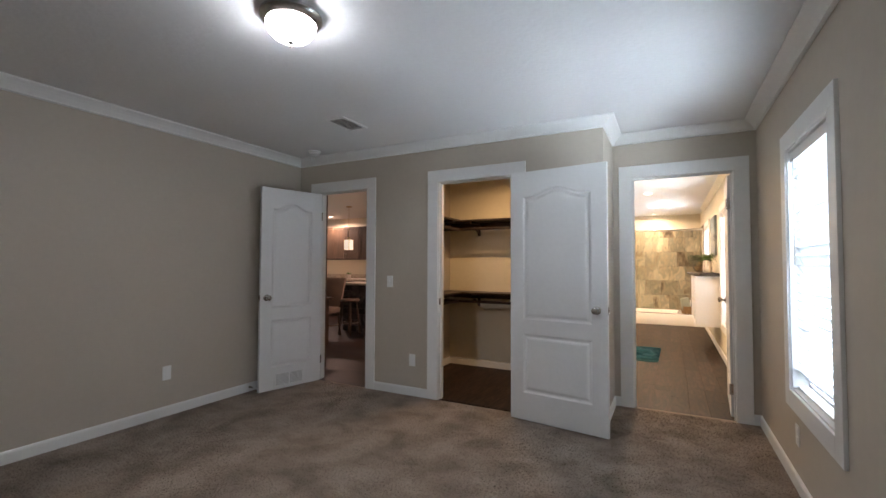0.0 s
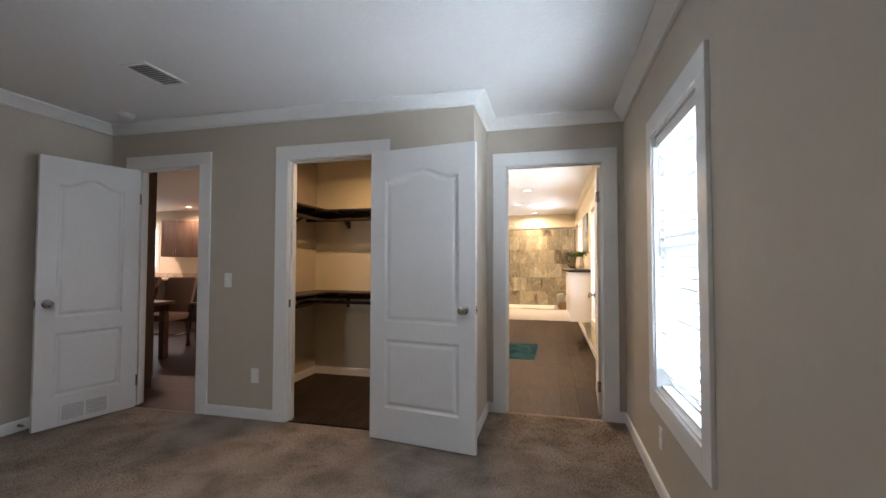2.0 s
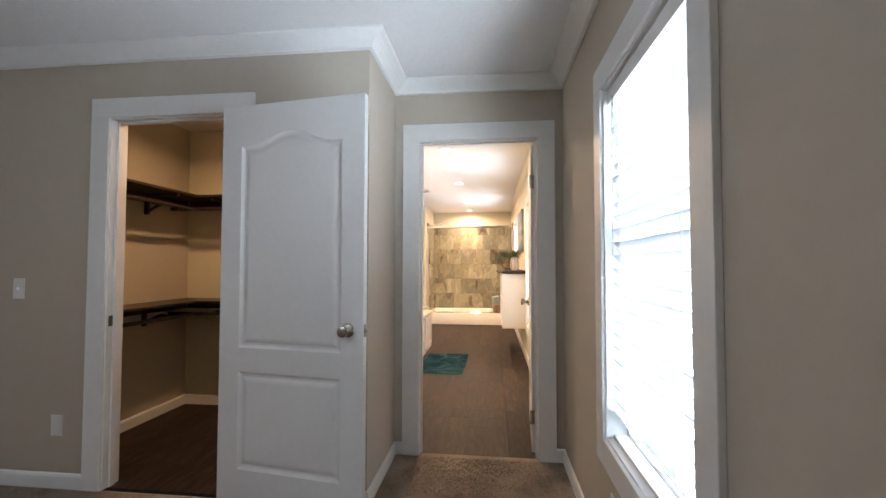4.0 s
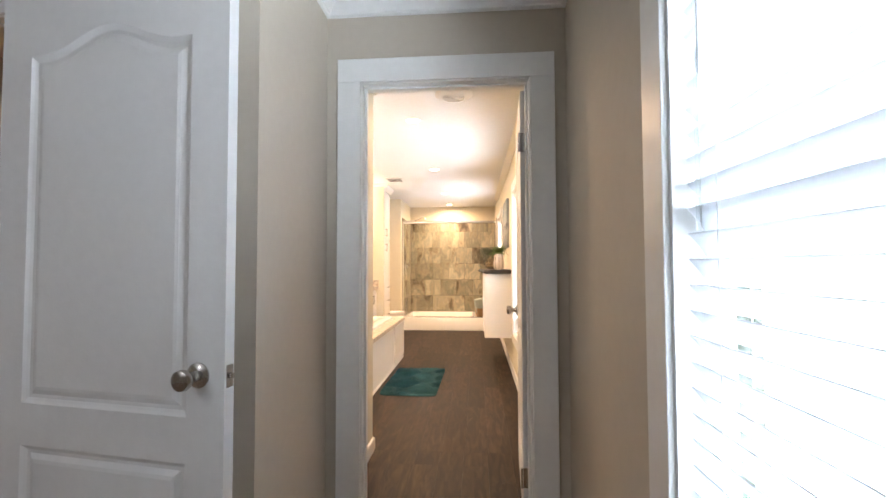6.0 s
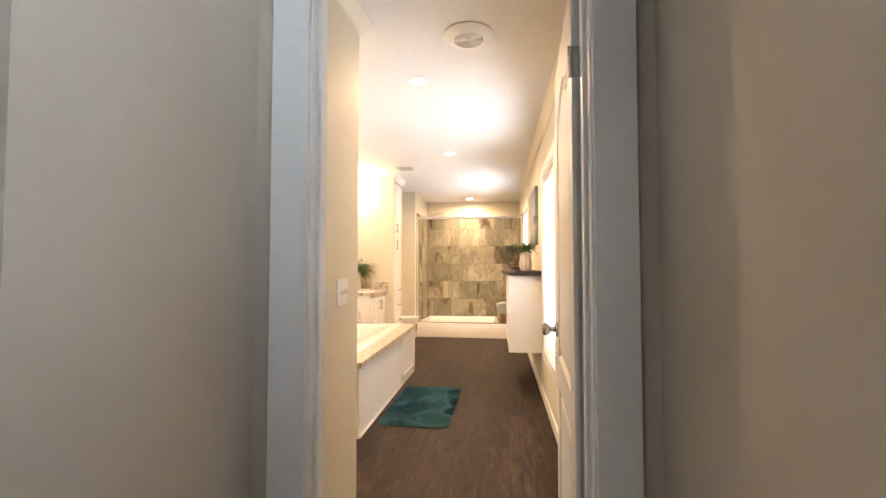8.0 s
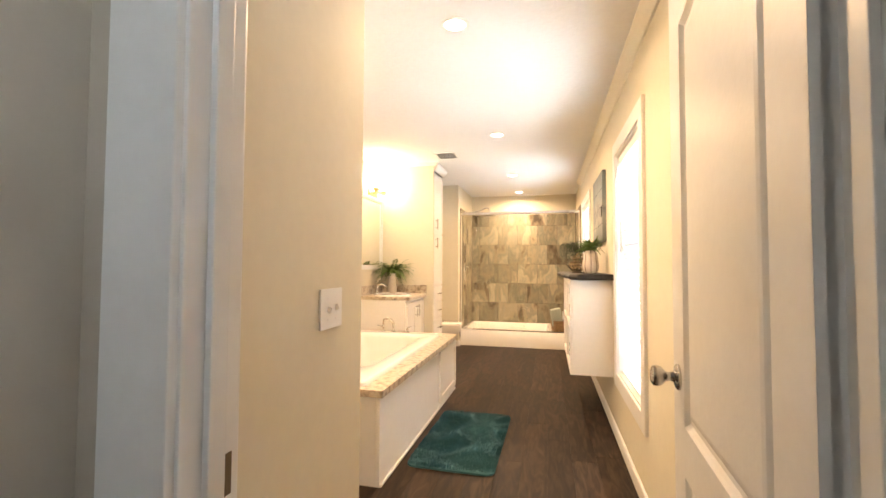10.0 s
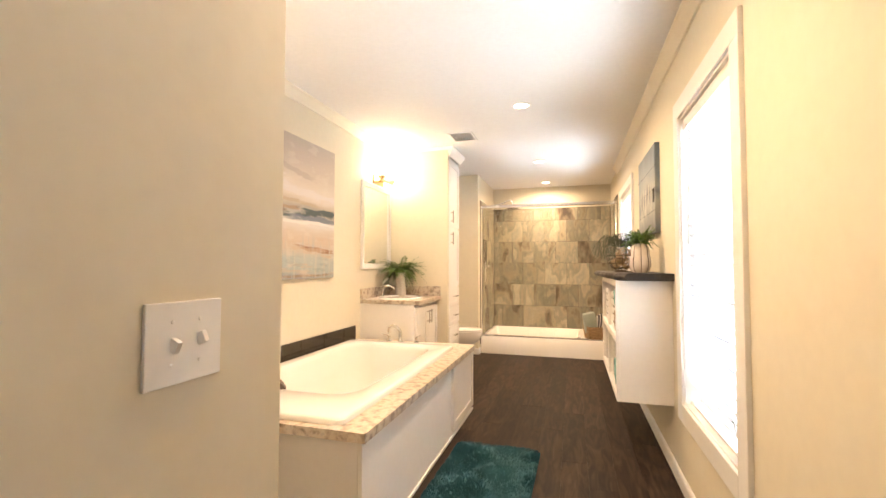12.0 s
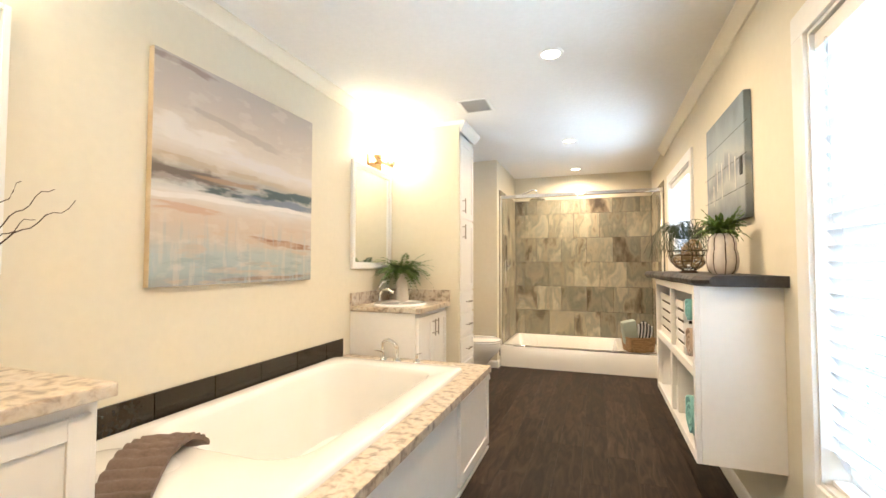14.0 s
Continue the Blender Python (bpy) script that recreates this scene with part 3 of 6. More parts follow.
# ---- windows with blinds ----
def window(name, y0, y1, z0, z1, w, label):
    win = tagged(new(name), label, kind="structure")
    put = lambda a, d, z: Vector((XE - d, a, z))
    part("casing", casing_rect(bmesh.new(), y0, y1, z0, z1, w, 0.018, True, put), TRIM, win)
    x0, x1 = XE - 0.004, XE + 0.12
    part("reveal", boxes((x0, x1, y0, y0 + 0.012, z0, z1), (x0, x1, y1 - 0.012, y1, z0, z1), (x0, x1, y0 + 0.012, y1 - 0.012, z1 - 0.012, z1),
                         (x0, x1, y0 + 0.012, y1 - 0.012, z0, z0 + 0.012)), TRIM, win)
    a0, a1, b0, b1 = y0 + 0.012, y1 - 0.012, z0 + 0.012, z1 - 0.012
    zm, s, xs = (b0 + b1) / 2, 0.035, XE + 0.088
    for p, q, dx in ((zm - 0.015, b1, 0.0), (b0, zm + 0.015, -0.014)):
        xa, xb = xs + dx, xs + dx + 0.012
        sash = part("sash", boxes((xa, xb, a0, a0 + s, p, q), (xa, xb, a1 - s, a1, p, q), (xa, xb, a0 + s, a1 - s, q - s, q), (xa, xb, a0 + s, a1 - s, p, p + s), bevel=0.002), PLATE, win, "white vinyl sash")
        pane = part("pane", boxes((xa + 0.004, xa + 0.008, a0 + s, a1 - s, p + s, q - s)), CLEAR, sash)
        pane.visible_shadow = False
    return win


def blind(y0, y1, z0, z1, label, tilt):
    b = thing("window_blind", XE + 0.045, (y0 + y1) / 2, z1 - 0.012, label, "window blind")
    h, hw = z1 - z0 - 0.024, (y1 - y0) / 2 - 0.018
    part("headrail", boxes((-0.030, 0.024, -hw, hw, -0.050, 0), bevel=0.003), PLATE, b)
    part("valance_edge", boxes((-0.036, -0.0305, -hw, hw, -0.062, -0.004), bevel=0.002), PLATE, b)
    pitch = 0.052
    n = int((h - 0.075) / pitch)
    bm = bmesh.new()
    rows = []
    for k in range(5):
        u = k / 4 - 0.5
        rows.append([bm.verts.new((u * 0.062, y, 0.003 * (1 - 4 * u * u) + s)) for s in (0, -0.0028) for y in (-hw - 0.003, hw + 0.003)])
    for a, c in zip(rows, rows[1:]):
        bm.faces.new((a[0], a[1], c[1], c[0]))
        bm.faces.new((a[2], c[2], c[3], a[3]))
        bm.faces.new((a[0], c[0], c[2], a[2]))
        bm.faces.new((a[1], a[3], c[3], c[1]))
    bm.faces.new((rows[0][0], rows[0][2], rows[0][3], rows[0][1]))
    bm.faces.new((rows[-1][0], rows[-1][1], rows[-1][3], rows[-1][2]))
    first = part("slat", bm, BLIND, b)
    for k in range(n):
        s = first if k == 0 else new("slat", first.data)
        s.parent = b
        s.matrix_basis = pose(0, 0, -0.075 - k * pitch, 0, tilt, 0)
    part("bottom_rail", boxes((-0.026, 0.026, -hw + 0.004, hw - 0.004, -h + 0.004, -h + 0.018), bevel=0.003), PLATE, b)
    for y in (-hw + 0.12, hw - 0.12):
        for x in (-0.027, 0.027):
            part("ladder_cord", tube(bmesh.new(), [(x, y, -0.05), (x, y, -h + 0.018)], 0.0011, 5), PLATE, b)
    part("tilt_wand", tube(bmesh.new(), [(-0.040, hw - 0.085, -0.055), (-0.041, hw - 0.085, -0.055 - min(0.62, h * 0.5))], 0.0042, 6), CLEAR, b, "clear tilt wand")
    return b


for k, (w, c, tilt) in enumerate(((W1, 0.105, 54), (W2, 0.095, 60), (W3, 0.085, 56))):
    window(f"window_{k + 1}", *w, c, "white cased double-hung window glowing with daylight")
    blind(*w, "white slatted blind lowered over the bright window", tilt)


# ---- small wall and ceiling fittings ----
def on_wall(x, y, z, facing):
    """A frame whose local +z leaves the wall and local +y points up."""
    return pose(x, y, z, 90, 0, {"-y": 0, "+x": 90, "-x": -90, "+y": 180}[facing])


def outlet(x, y, z, facing, label="white duplex outlet plate on the wall"):
    o = tagged(new("wall_outlet"), label, "outlet", "wall plates")
    o.matrix_basis = on_wall(x, y, z, facing)
    part("plate", box(bmesh.new(), -0.035, 0.035, -0.058, 0.058, 0, 0.006, bevel=0.002), PLATE, o)
    for s in (-0.025, 0.025):
        part("receptacle", box(bmesh.new(), -0.017, 0.017, s - 0.016, s + 0.016, 0.006, 0.0085, bevel=0.001), PLATE, o)
    return o


def switch(x, y, z, facing, gangs=1, label="white toggle light switch plate on the wall"):
    o = tagged(new("light_switch"), label, "light switch", "wall plates")
    o.matrix_basis = on_wall(x, y, z, facing)
    w = 0.035 + 0.029 * (gangs - 1)
    part("plate", box(bmesh.new(), -w, w, -0.058, 0.058, 0, 0.006, bevel=0.002), PLATE, o)
    for k in range(gangs):
        cx = (k - (gangs - 1) / 2) * 0.046
        bm = box(bmesh.new(), cx - 0.004, cx + 0.004, -0.009, 0.009, 0.004, 0.019, bevel=0.0015, m=None)
        bmesh.ops.rotate(bm, verts=bm.verts[:], cent=(cx, 0, 0.006), matrix=Matrix.Rotation(radians(25 if k % 2 == 0 else -25), 3, "X"))
        part("toggle", bm, PLATE, o)
        for s in (-0.03, 0.03):
            part("screw", lathe(bmesh.new(), [(0, 0.0055), (0.003, 0.006), (0.0025, 0.0072), (0, 0.0075)], 8, Matrix.Translation((cx, s, 0))), PLATE, o)
    return o


switch(-2.30, YC, 1.11, "-y")
outlet(-2.03, YC, 0.345, "-y")
outlet(XW, 1.82, 0.36, "+x")
outlet(XE, 2.81, 0.312, "-x", "white outlet plate under the window")
SW = switch(XJ, 4.631, 1.104, "+x", 2, "white two-gang toggle switch plate on the cream wall")


def ceiling_light():
    o = thing("ceiling_light", -1.37, 1.09, CB, "round flush ceiling light with brushed nickel rim and frosted bowl, lit", "ceiling light")
    part("rim", lathe(bmesh.new(), [(0.09, -0.001), (0.134, -0.001), (0.144, -0.011), (0.147, -0.024), (0.141, -0.034), (0.134, -0.039), (0.124, -0.047), (0.116, -0.049), (0.112, -0.043), (0.09, -0.026)], 48), NICKEL, o, "brushed nickel stepped rim", smooth=True)
    part("bowl", lathe(bmesh.new(), [(0.115, -0.045), (0.114, -0.064), (0.104, -0.090), (0.082, -0.112), (0.050, -0.126), (0.02, -0.132), (0, -0.133)], 40), BOWLG, o, "glowing frosted glass bowl", smooth=True)
    part("finial", lathe(bmesh.new(), [(0, -0.131), (0.015, -0.132), (0.016, -0.137), (0.011, -0.144), (0.006, -0.150), (0.007, -0.157), (0.004, -0.164), (0, -0.166)], 16), NICKEL, o, smooth=True)
    lamp = new("ceiling_bulb", bpy.data.lights.new("ceiling_bulb", "AREA"))
    lamp.data.shape, lamp.data.size, lamp.data.energy, lamp.data.color = "DISK", 0.20, 8, (0.97, 0.98, 1.0)
    lamp.matrix_basis = look((-1.37, 1.09, CB - 0.172), (-1.37, 1.09, 0))


ceiling_light()


# grey used where only shade shows behind vent and fan grilles
VENTB = material("vent_shade", (0.22, 0.22, 0.22), 0.8)


def vent(x0, x1, y0, y1, z, along, label):
    o = thing("ceiling_vent", (x0 + x1) / 2, (y0 + y1) / 2, z, label, "air vent")
    a, b = (x1 - x0) / 2, (y1 - y0) / 2
    f = 0.022
    part("frame", boxes((-a, a, -b, -b + f, -0.008, 0), (-a, a, b - f, b, -0.008, 0), (-a, -a + f, -b + f, b - f, -0.008, 0), (a - f, a, -b + f, b - f, -0.008, 0), bevel=0.002), PLATE, o)
    # flat grey sheet in place of the shade behind the louvres
    part("backing", boxes((-a + f, a - f, -b + f, b - f, -0.002, 0)), VENTB, o)
    n = 11
    for k in range(n):
        if along == "y":
            p = -a + f + (2 * a - 2 * f) * (k + 0.5) / n
            bm = box(bmesh.new(), -0.006, 0.006, -b + f, b - f, -0.0008, 0.0008)
            m = Matrix.Translation((p, 0, -0.006)) @ Matrix.Rotation(radians(35), 4, "Y")
        else:
            p = -b + f + (2 * b - 2 * f) * (k + 0.5) / n
            bm = box(bmesh.new(), -a + f, a - f, -0.006, 0.006, -0.0008, 0.0008)
            m = Matrix.Translation((0, p, -0.006)) @ Matrix.Rotation(radians(35), 4, "X")
        bmesh.ops.transform(bm, matrix=m, verts=bm.verts[:])
        part("louvre", bm, PLATE, o)
    return o


vent(-2.30, -2.105, 2.32, 2.645, CB, "x", "white louvred air vent in the bedroom ceiling")
vent(-0.84, -0.595, 8.035, 8.325, CE, "y", "white louvred air vent in the bathroom ceiling")


def smoke_alarm():
    o = thing("smoke_alarm", -3.12, 3.045, CB, "round white smoke alarm on the ceiling", "smoke alarm")
    part("base", lathe(bmesh.new(), [(0, 0), (0.068, 0), (0.068, -0.010), (0.060, -0.014), (0, -0.014)], 28), PLATE, o, smooth=True)
    part("cover", lathe(bmesh.new(), [(0.056, -0.014), (0.055, -0.030), (0.045, -0.040), (0.02, -0.043), (0, -0.043)], 28), PLATE, o, smooth=True)


smoke_alarm()


def fan():
    o = thing("exhaust_fan", 0.301, 5.055, CE, "round white ceiling exhaust fan with ringed grille", "exhaust fan")
    part("housing", lathe(bmesh.new(), [(0, 0), (0.135, 0), (0.138, -0.008), (0.120, -0.020), (0.085, -0.028), (0.084, -0.014), (0, -0.012)], 40), PLATE, o, smooth=True)
    # grey disc put in as the shade seen between the rings
    part("grille_shade", lathe(bmesh.new(), [(0, -0.0155), (0.083, -0.0155), (0.083, -0.0148), (0, -0.0148)], 32), VENTB, o)
    for r in (0.078, 0.064, 0.050, 0.036, 0.022):
        part("grille_ring", lathe(bmesh.new(), [(r, -0.016), (r + 0.006, -0.020), (r + 0.006, -0.028), (r, -0.030), (r - 0.003, -0.022), (r, -0.016)], 32), PLATE, o)
    part("hub", lathe(bmesh.new(), [(0, -0.012), (0.012, -0.014), (0.012, -0.028), (0, -0.032)], 16), PLATE, o, smooth=True)


fan()


def downlight(x, y, z=CE, lens=None):
    o = thing("downlight", x, y, z, "round recessed ceiling downlight with white trim, lit", "downlight", group="ceiling downlights")
    part("trim_ring", lathe(bmesh.new(), [(0.052, 0), (0.074, 0), (0.074, -0.004), (0.065, -0.008), (0.054, -0.006), (0.052, 0)], 32), PLATE, o, smooth=True)
    part("lens", lathe(bmesh.new(), [(0, -0.0035), (0.053, -0.0035), (0.053, -0.001), (0, -0.001)], 28), lens or LENS, o, "glowing lens")


for y in CANS:
    downlight(-0.075, y)
downlight(-1.45, 3.80, CB)

# spring door stop on the west baseboard
o = tagged(new("door_stop"), "small spring door stop on the baseboard", "door stop")
o.matrix_basis = pose(XW + 0.014, 2.63, 0.045, 0, 90, 0)
part("spring", lathe(bmesh.new(), [(0, 0), (0.011, 0), (0.011, 0.004)] + [(0.0062 + 0.0016 * (k % 2), 0.006 + k * 0.003) for k in range(18)] + [(0, 0.061)], 12), NICKEL, o)
part("rubber_tip", lathe(bmesh.new(), [(0.008, 0.058), (0.009, 0.062), (0.009, 0.072), (0.006, 0.076), (0, 0.076)], 12), PLATE, o)


# ---- closet ----
def closet_shelf(z, label):
    o = thing("closet_shelf", -2.34, 4.73, z, label, "shelf", group="closet shelves")
    d = 0.30
    part("back_board", boxes((0.002, 1.988, -d, -0.002, -0.018, 0), bevel=0.002), SHELFW, o)
    part("side_board", boxes((0.002, d, -1.30, -d - 0.001, -0.018, 0), bevel=0.002), SHELFW, o)
    part("back_cleat", boxes((0.02, 1.988, -0.022, -0.002, -0.088, -0.0185)), SHELFW, o)
    part("side_cleat", boxes((0.002, 0.022, -1.30, -0.03, -0.088, -0.0185)), SHELFW, o)
    part("hanging_rod", tube(bmesh.new(), [(0.03, -0.25, -0.112), (1.985, -0.25, -0.112)], 0.016, 12), SHELFW, o)
    part("hanging_rod", tube(bmesh.new(), [(0.25, -1.29, -0.112), (0.25, -0.27, -0.112)], 0.016, 12), SHELFW, o)
    for k, x in enumerate((0.42, 1.22)):
        bm = boxes((x - 0.014, x + 0.014, -0.030, -0.002, -0.185, -0.019), (x - 0.014, x + 0.014, -0.285, -0.03, -0.045, -0.019), bevel=0.003)
        tube(bm, [(x, -0.02, -0.165), (x, -0.09, -0.125), (x, -0.16, -0.095), (x, -0.25, -0.112)], 0.012, 8)
        part("bracket", bm, SHELFW, o)
    for y in (-0.50, -1.10):
        bm = boxes((0.002, 0.030, y - 0.014, y + 0.014, -0.185, -0.019), (0.03, 0.285, y - 0.014, y + 0.014, -0.045, -0.019), bevel=0.003)
        tube(bm, [(0.02, y, -0.165), (0.09, y, -0.125), (0.16, y, -0.095), (0.25, y, -0.112)], 0.012, 8)
        part("bracket", bm, SHELFW, o)


closet_shelf(1.83, "dark espresso L-shaped closet shelf with hanging rod, empty")
closet_shelf(0.945, "dark espresso L-shaped lower closet shelf with rod, empty")


# ---- cabinet pieces ----
def shaker(bm, a0, a1, z0, z1, put, t=0.019, s=0.055, deep=0.008):
    """A shaker front from frame boards and a sunk panel."""
    n = len(bm.verts)
    for r in ((a0, a0 + s, 0, t, z0, z1), (a1 - s, a1, 0, t, z0, z1), (a0 + s, a1 - s, 0, t, z1 - s, z1), (a0 + s, a1 - s, 0, t, z0, z0 + s)):
        box(bm, *r, bevel=0.0025)
    box(bm, a0 + s - 0.004, a1 - s + 0.004, 0, t - deep, z0 + s - 0.004, z1 - s + 0.004)
    bm.verts.ensure_lookup_table()
    for v in bm.verts[n:]:
        v.co = put(*v.co)
    return bm


def bar_handle(bm, p, up, L, out):
    """A square-ended bar pull centred at p."""
    p, up, out = Vector(p), Vector(up), Vector(out)
    tube(bm, [p - up * L / 2 + out * 0.028, p + up * L / 2 + out * 0.028], 0.0055, 8)
    for s in (-0.35, 0.35):
        tube(bm, [p + up * L * s, p + up * L * s + out * 0.028], 0.0045, 8)
    return bm


def vanity(y0, y1, xf, top, label):
    """A white vanity cabinet with two shaker doors facing +x."""
    o = thing("vanity_cabinet", XL, y0, 0, label, "vanity")
    d, w, h = xf - 0.025 - XL, y1 - y0, top - 0.04
    part("carcass", boxes((0, d - 0.02, 0, w, 0.09, h), (0, d - 0.07, 0.01, w - 0.01, 0, 0.09)), CABW, o)
    part("face_frame", boxes((d - 0.02, d, 0, 0.04, 0.09, h), (d - 0.02, d, w - 0.04, w, 0.09, h), (d - 0.02, d, 0.04, w - 0.04, h - 0.05, h), (d - 0.02, d, 0.04, w - 0.04, 0.09, 0.13), bevel=0.0015), CABW, o)
    g = 0.012
    for k in range(2):
        a0 = 0.02 + k * (w - 0.04) / 2 + g / 4
        a1 = 0.02 + (k + 1) * (w - 0.04) / 2 - g / 4
        dr = part("door", shaker(bmesh.new(), a0, a1, 0.11, h - 0.03, lambda a, dd, z: Vector((d + 0.0005 + dd, a, z))), CABW, o)
        ya = a1 - 0.03 if k == 0 else a0 + 0.03
        part("handle", bar_handle(bmesh.new(), (d + 0.0195, ya, h - 0.13), (0, 0, 1), 0.128, (1, 0, 0)), NICKEL, dr, "satin nickel bar handle")
    return o


def counter(y0, y1, xf, top, far_splash, label, sink_y):
    o = thing("countertop", XL, y0, top - 0.038, label, "countertop")
    d, w = xf - XL, y1 - y0
    part("top", box(bmesh.new(), 0, d, 0, w, 0.001, 0.038, bevel=0.006), LAMIN, o)
    part("backsplash", box(bmesh.new(), 0.001, 0.02, 0.001, w - (0.021 if far_splash else 0), 0.0385, 0.138, bevel=0.003), LAMIN, o)
    if far_splash:
        part("side_splash", box(bmesh.new(), 0.001, d, w - 0.02, w - 0.001, 0.0385, 0.138, bevel=0.003), LAMIN, o)
    s = thing("sink", XL + 0.29, sink_y, top, "oval white drop-in bathroom sink", "sink")
    m = Matrix.Diagonal((0.80, 1.0, 1, 1))
    part("basin", lathe(bmesh.new(), [(0.255, 0.0005), (0.250, 0.010), (0.235, 0.016), (0.215, 0.014), (0.20, 0.006), (0.195, 0.0035), (0.19, 0.003), (0, 0.0025)], 40, m), PORCE, s, smooth=True)
    part("drain", lathe(bmesh.new(), [(0, 0.003), (0.02, 0.003), (0.018, 0.005), (0, 0.005)], 16), CHROME, s)
    f = thing("faucet", XL + 0.10, sink_y, top + 0.012, "polished chrome single-lever bathroom faucet", "faucet")
    part("base", box(bmesh.new(), -0.026, 0.026, -0.075, 0.075, 0.0, 0.012, bevel=0.005), CHROME, f)
    part("spout", tube(bmesh.new(), [(0, 0, 0.01), (0, 0, 0.06), (0.02, 0, 0.095), (0.07, 0, 0.105), (0.115, 0, 0.085), (0.12, 0, 0.07)], 0.014, 12, 0.8), CHROME, f, smooth=True)
    part("lever", tube(bmesh.new(), [(0, 0, 0.10), (-0.005, 0, 0.125), (0.03, 0.01, 0.16), (0.05, 0.015, 0.165)], 0.009, 10, 0.7), CHROME, f, smooth=True)
    return o


vanity(4.86, 5.70, -1.045, 0.90, "white shaker vanity cabinet with nickel handles by the entry wall")
counter(4.852, 5.72, -1.02, 0.90, False, "mottled beige stone-look laminate vanity top", 5.27)
vanity(7.80, 8.455, -1.04, 0.895, "white shaker vanity cabinet with nickel handles beyond the tub")
counter(7.788, 8.458, -1.018, 0.895, True, "mottled beige stone-look vanity top with splashes", 8.08)


def framed_mirror(y0, y1, z0, z1, label):
    o = thing("wall_mirror", XL, (y0 + y1) / 2, z0, label, "mirror")
    a, h, s = (y1 - y0) / 2, z1 - z0, 0.052
    put = lambda q, d, z: Vector((d, q, z))
    bm = bmesh.new()
    for r in ((-a, -a + s, 0.001, 0.018, 0, h), (a - s, a, 0.001, 0.018, 0, h), (-a + s, a - s, 0.001, 0.018, h - s, h), (-a + s, a - s, 0.001, 0.018, 0, s)):
        box(bm, r[2], r[3], r[0], r[1], r[4], r[5], bevel=0.003)
    for r in ((-a, -a + 0.02, 0, h), (a - 0.02, a, 0, h), (-a + 0.02, a - 0.02, h - 0.02, h), (-a + 0.02, a - 0.02, 0, 0.02)):
        box(bm, 0.0182, 0.026, r[0], r[1], r[2], r[3], bevel=0.003)
    part("frame", bm, TRIM, o, "white moulded frame")
    part("glass", boxes((0.001, 0.008, -a + s, a - s, s, h - s)), MIRROR, o)


framed_mirror(4.97, 5.73, 1.176, 2.025, "white framed mirror over the near vanity")
framed_mirror(7.785, 8.445, 1.178, 2.02, "white framed mirror over the far vanity")


def sconce(y):
    o = thing("wall_sconce", XL, y, 2.06, "aged brass wall sconce with two square sockets and glowing shades", "wall lamp")
    part("backplate", box(bmesh.new(), 0.001, 0.014, -0.14, 0.08, -0.045, 0.065, bevel=0.004), BRONZE, o)
    part("plate_rim", boxes((0.0145, 0.020, -0.14, 0.08, -0.045, -0.037), (0.0145, 0.020, -0.14, 0.08, 0.057, 0.065), (0.0145, 0.020, -0.14, -0.132, -0.037, 0.057), (0.0145, 0.020, 0.072, 0.08, -0.037, 0.057), bevel=0.0015), BRONZE, o)
    part("arm", box(bmesh.new(), 0.0205, 0.0845, -0.045, -0.017, -0.006, 0.016, bevel=0.002), BRONZE, o)
    part("cross_bar", box(bmesh.new(), 0.085, 0.103, -0.15, 0.15, -0.006, 0.014, bevel=0.003), BRONZE, o)
    for q in (-0.12, 0.12):
        part("socket", box(bmesh.new(), 0.068, 0.120, q - 0.026, q + 0.026, 0.0145, 0.052, bevel=0.003), BRONZE, o)
        part("shade", lathe(bmesh.new(), [(0.024, 0.0525), (0.045, 0.062), (0.052, 0.095), (0.055, 0.15), (0.052, 0.151), (0.045, 0.105), (0, 0.066)], 24, Matrix.Translation((0.094, q, 0))), SHADE, o, "glowing glass shade", smooth=True)


sconce(8.17)
sconce(5.33)


def linen_tower():
    o = thing("linen_cabinet", XL, 8.502, 0, "tall white linen cabinet with shaker doors and drawers", "cabinet")
    d, w, h = 0.64, 0.43, 2.37
    part("carcass", boxes((0, d, 0, w, 0.09, h), (0, d - 0.06, 0.005, w - 0.005, 0, 0.09)), CABW, o)
    part("crown", sweep(bmesh.new(), [(0.3, -0.0), (d + 0.02, -0.0), (d + 0.02, w), (0.3, w)][::-1], [(0.0, 2.37), (-0.008, 2.37), (-0.016, 2.385), (-0.045, 2.43), (-0.05, 2.462), (0.0, 2.462)]), CABW, o)
    put = lambda a, dd, z: Vector((d + 0.0005 + dd, a, z))
    for z0, z1, hz in ((1.625, 2.33, 1.73), (0.985, 1.61, 1.50)):
        dr = part("door", shaker(bmesh.new(), 0.015, w - 0.015, z0, z1, put), CABW, o)
        part("handle", bar_handle(bmesh.new(), (d + 0.0195, 0.06, hz), (0, 0, 1), 0.128, (1, 0, 0)), NICKEL, dr, "satin nickel bar handle")
    for z0, z1 in ((0.79, 0.97), (0.58, 0.775), (0.36, 0.565), (0.12, 0.345)):
        dr = part("drawer", shaker(bmesh.new(), 0.015, w - 0.015, z0, z1, put, s=0.035), CABW, o)
        part("handle", bar_handle(bmesh.new(), (d + 0.0195, w / 2, (z0 + z1) / 2), (0, 1, 0), 0.128, (1, 0, 0)), NICKEL, dr, "satin nickel bar handle")


linen_tower()


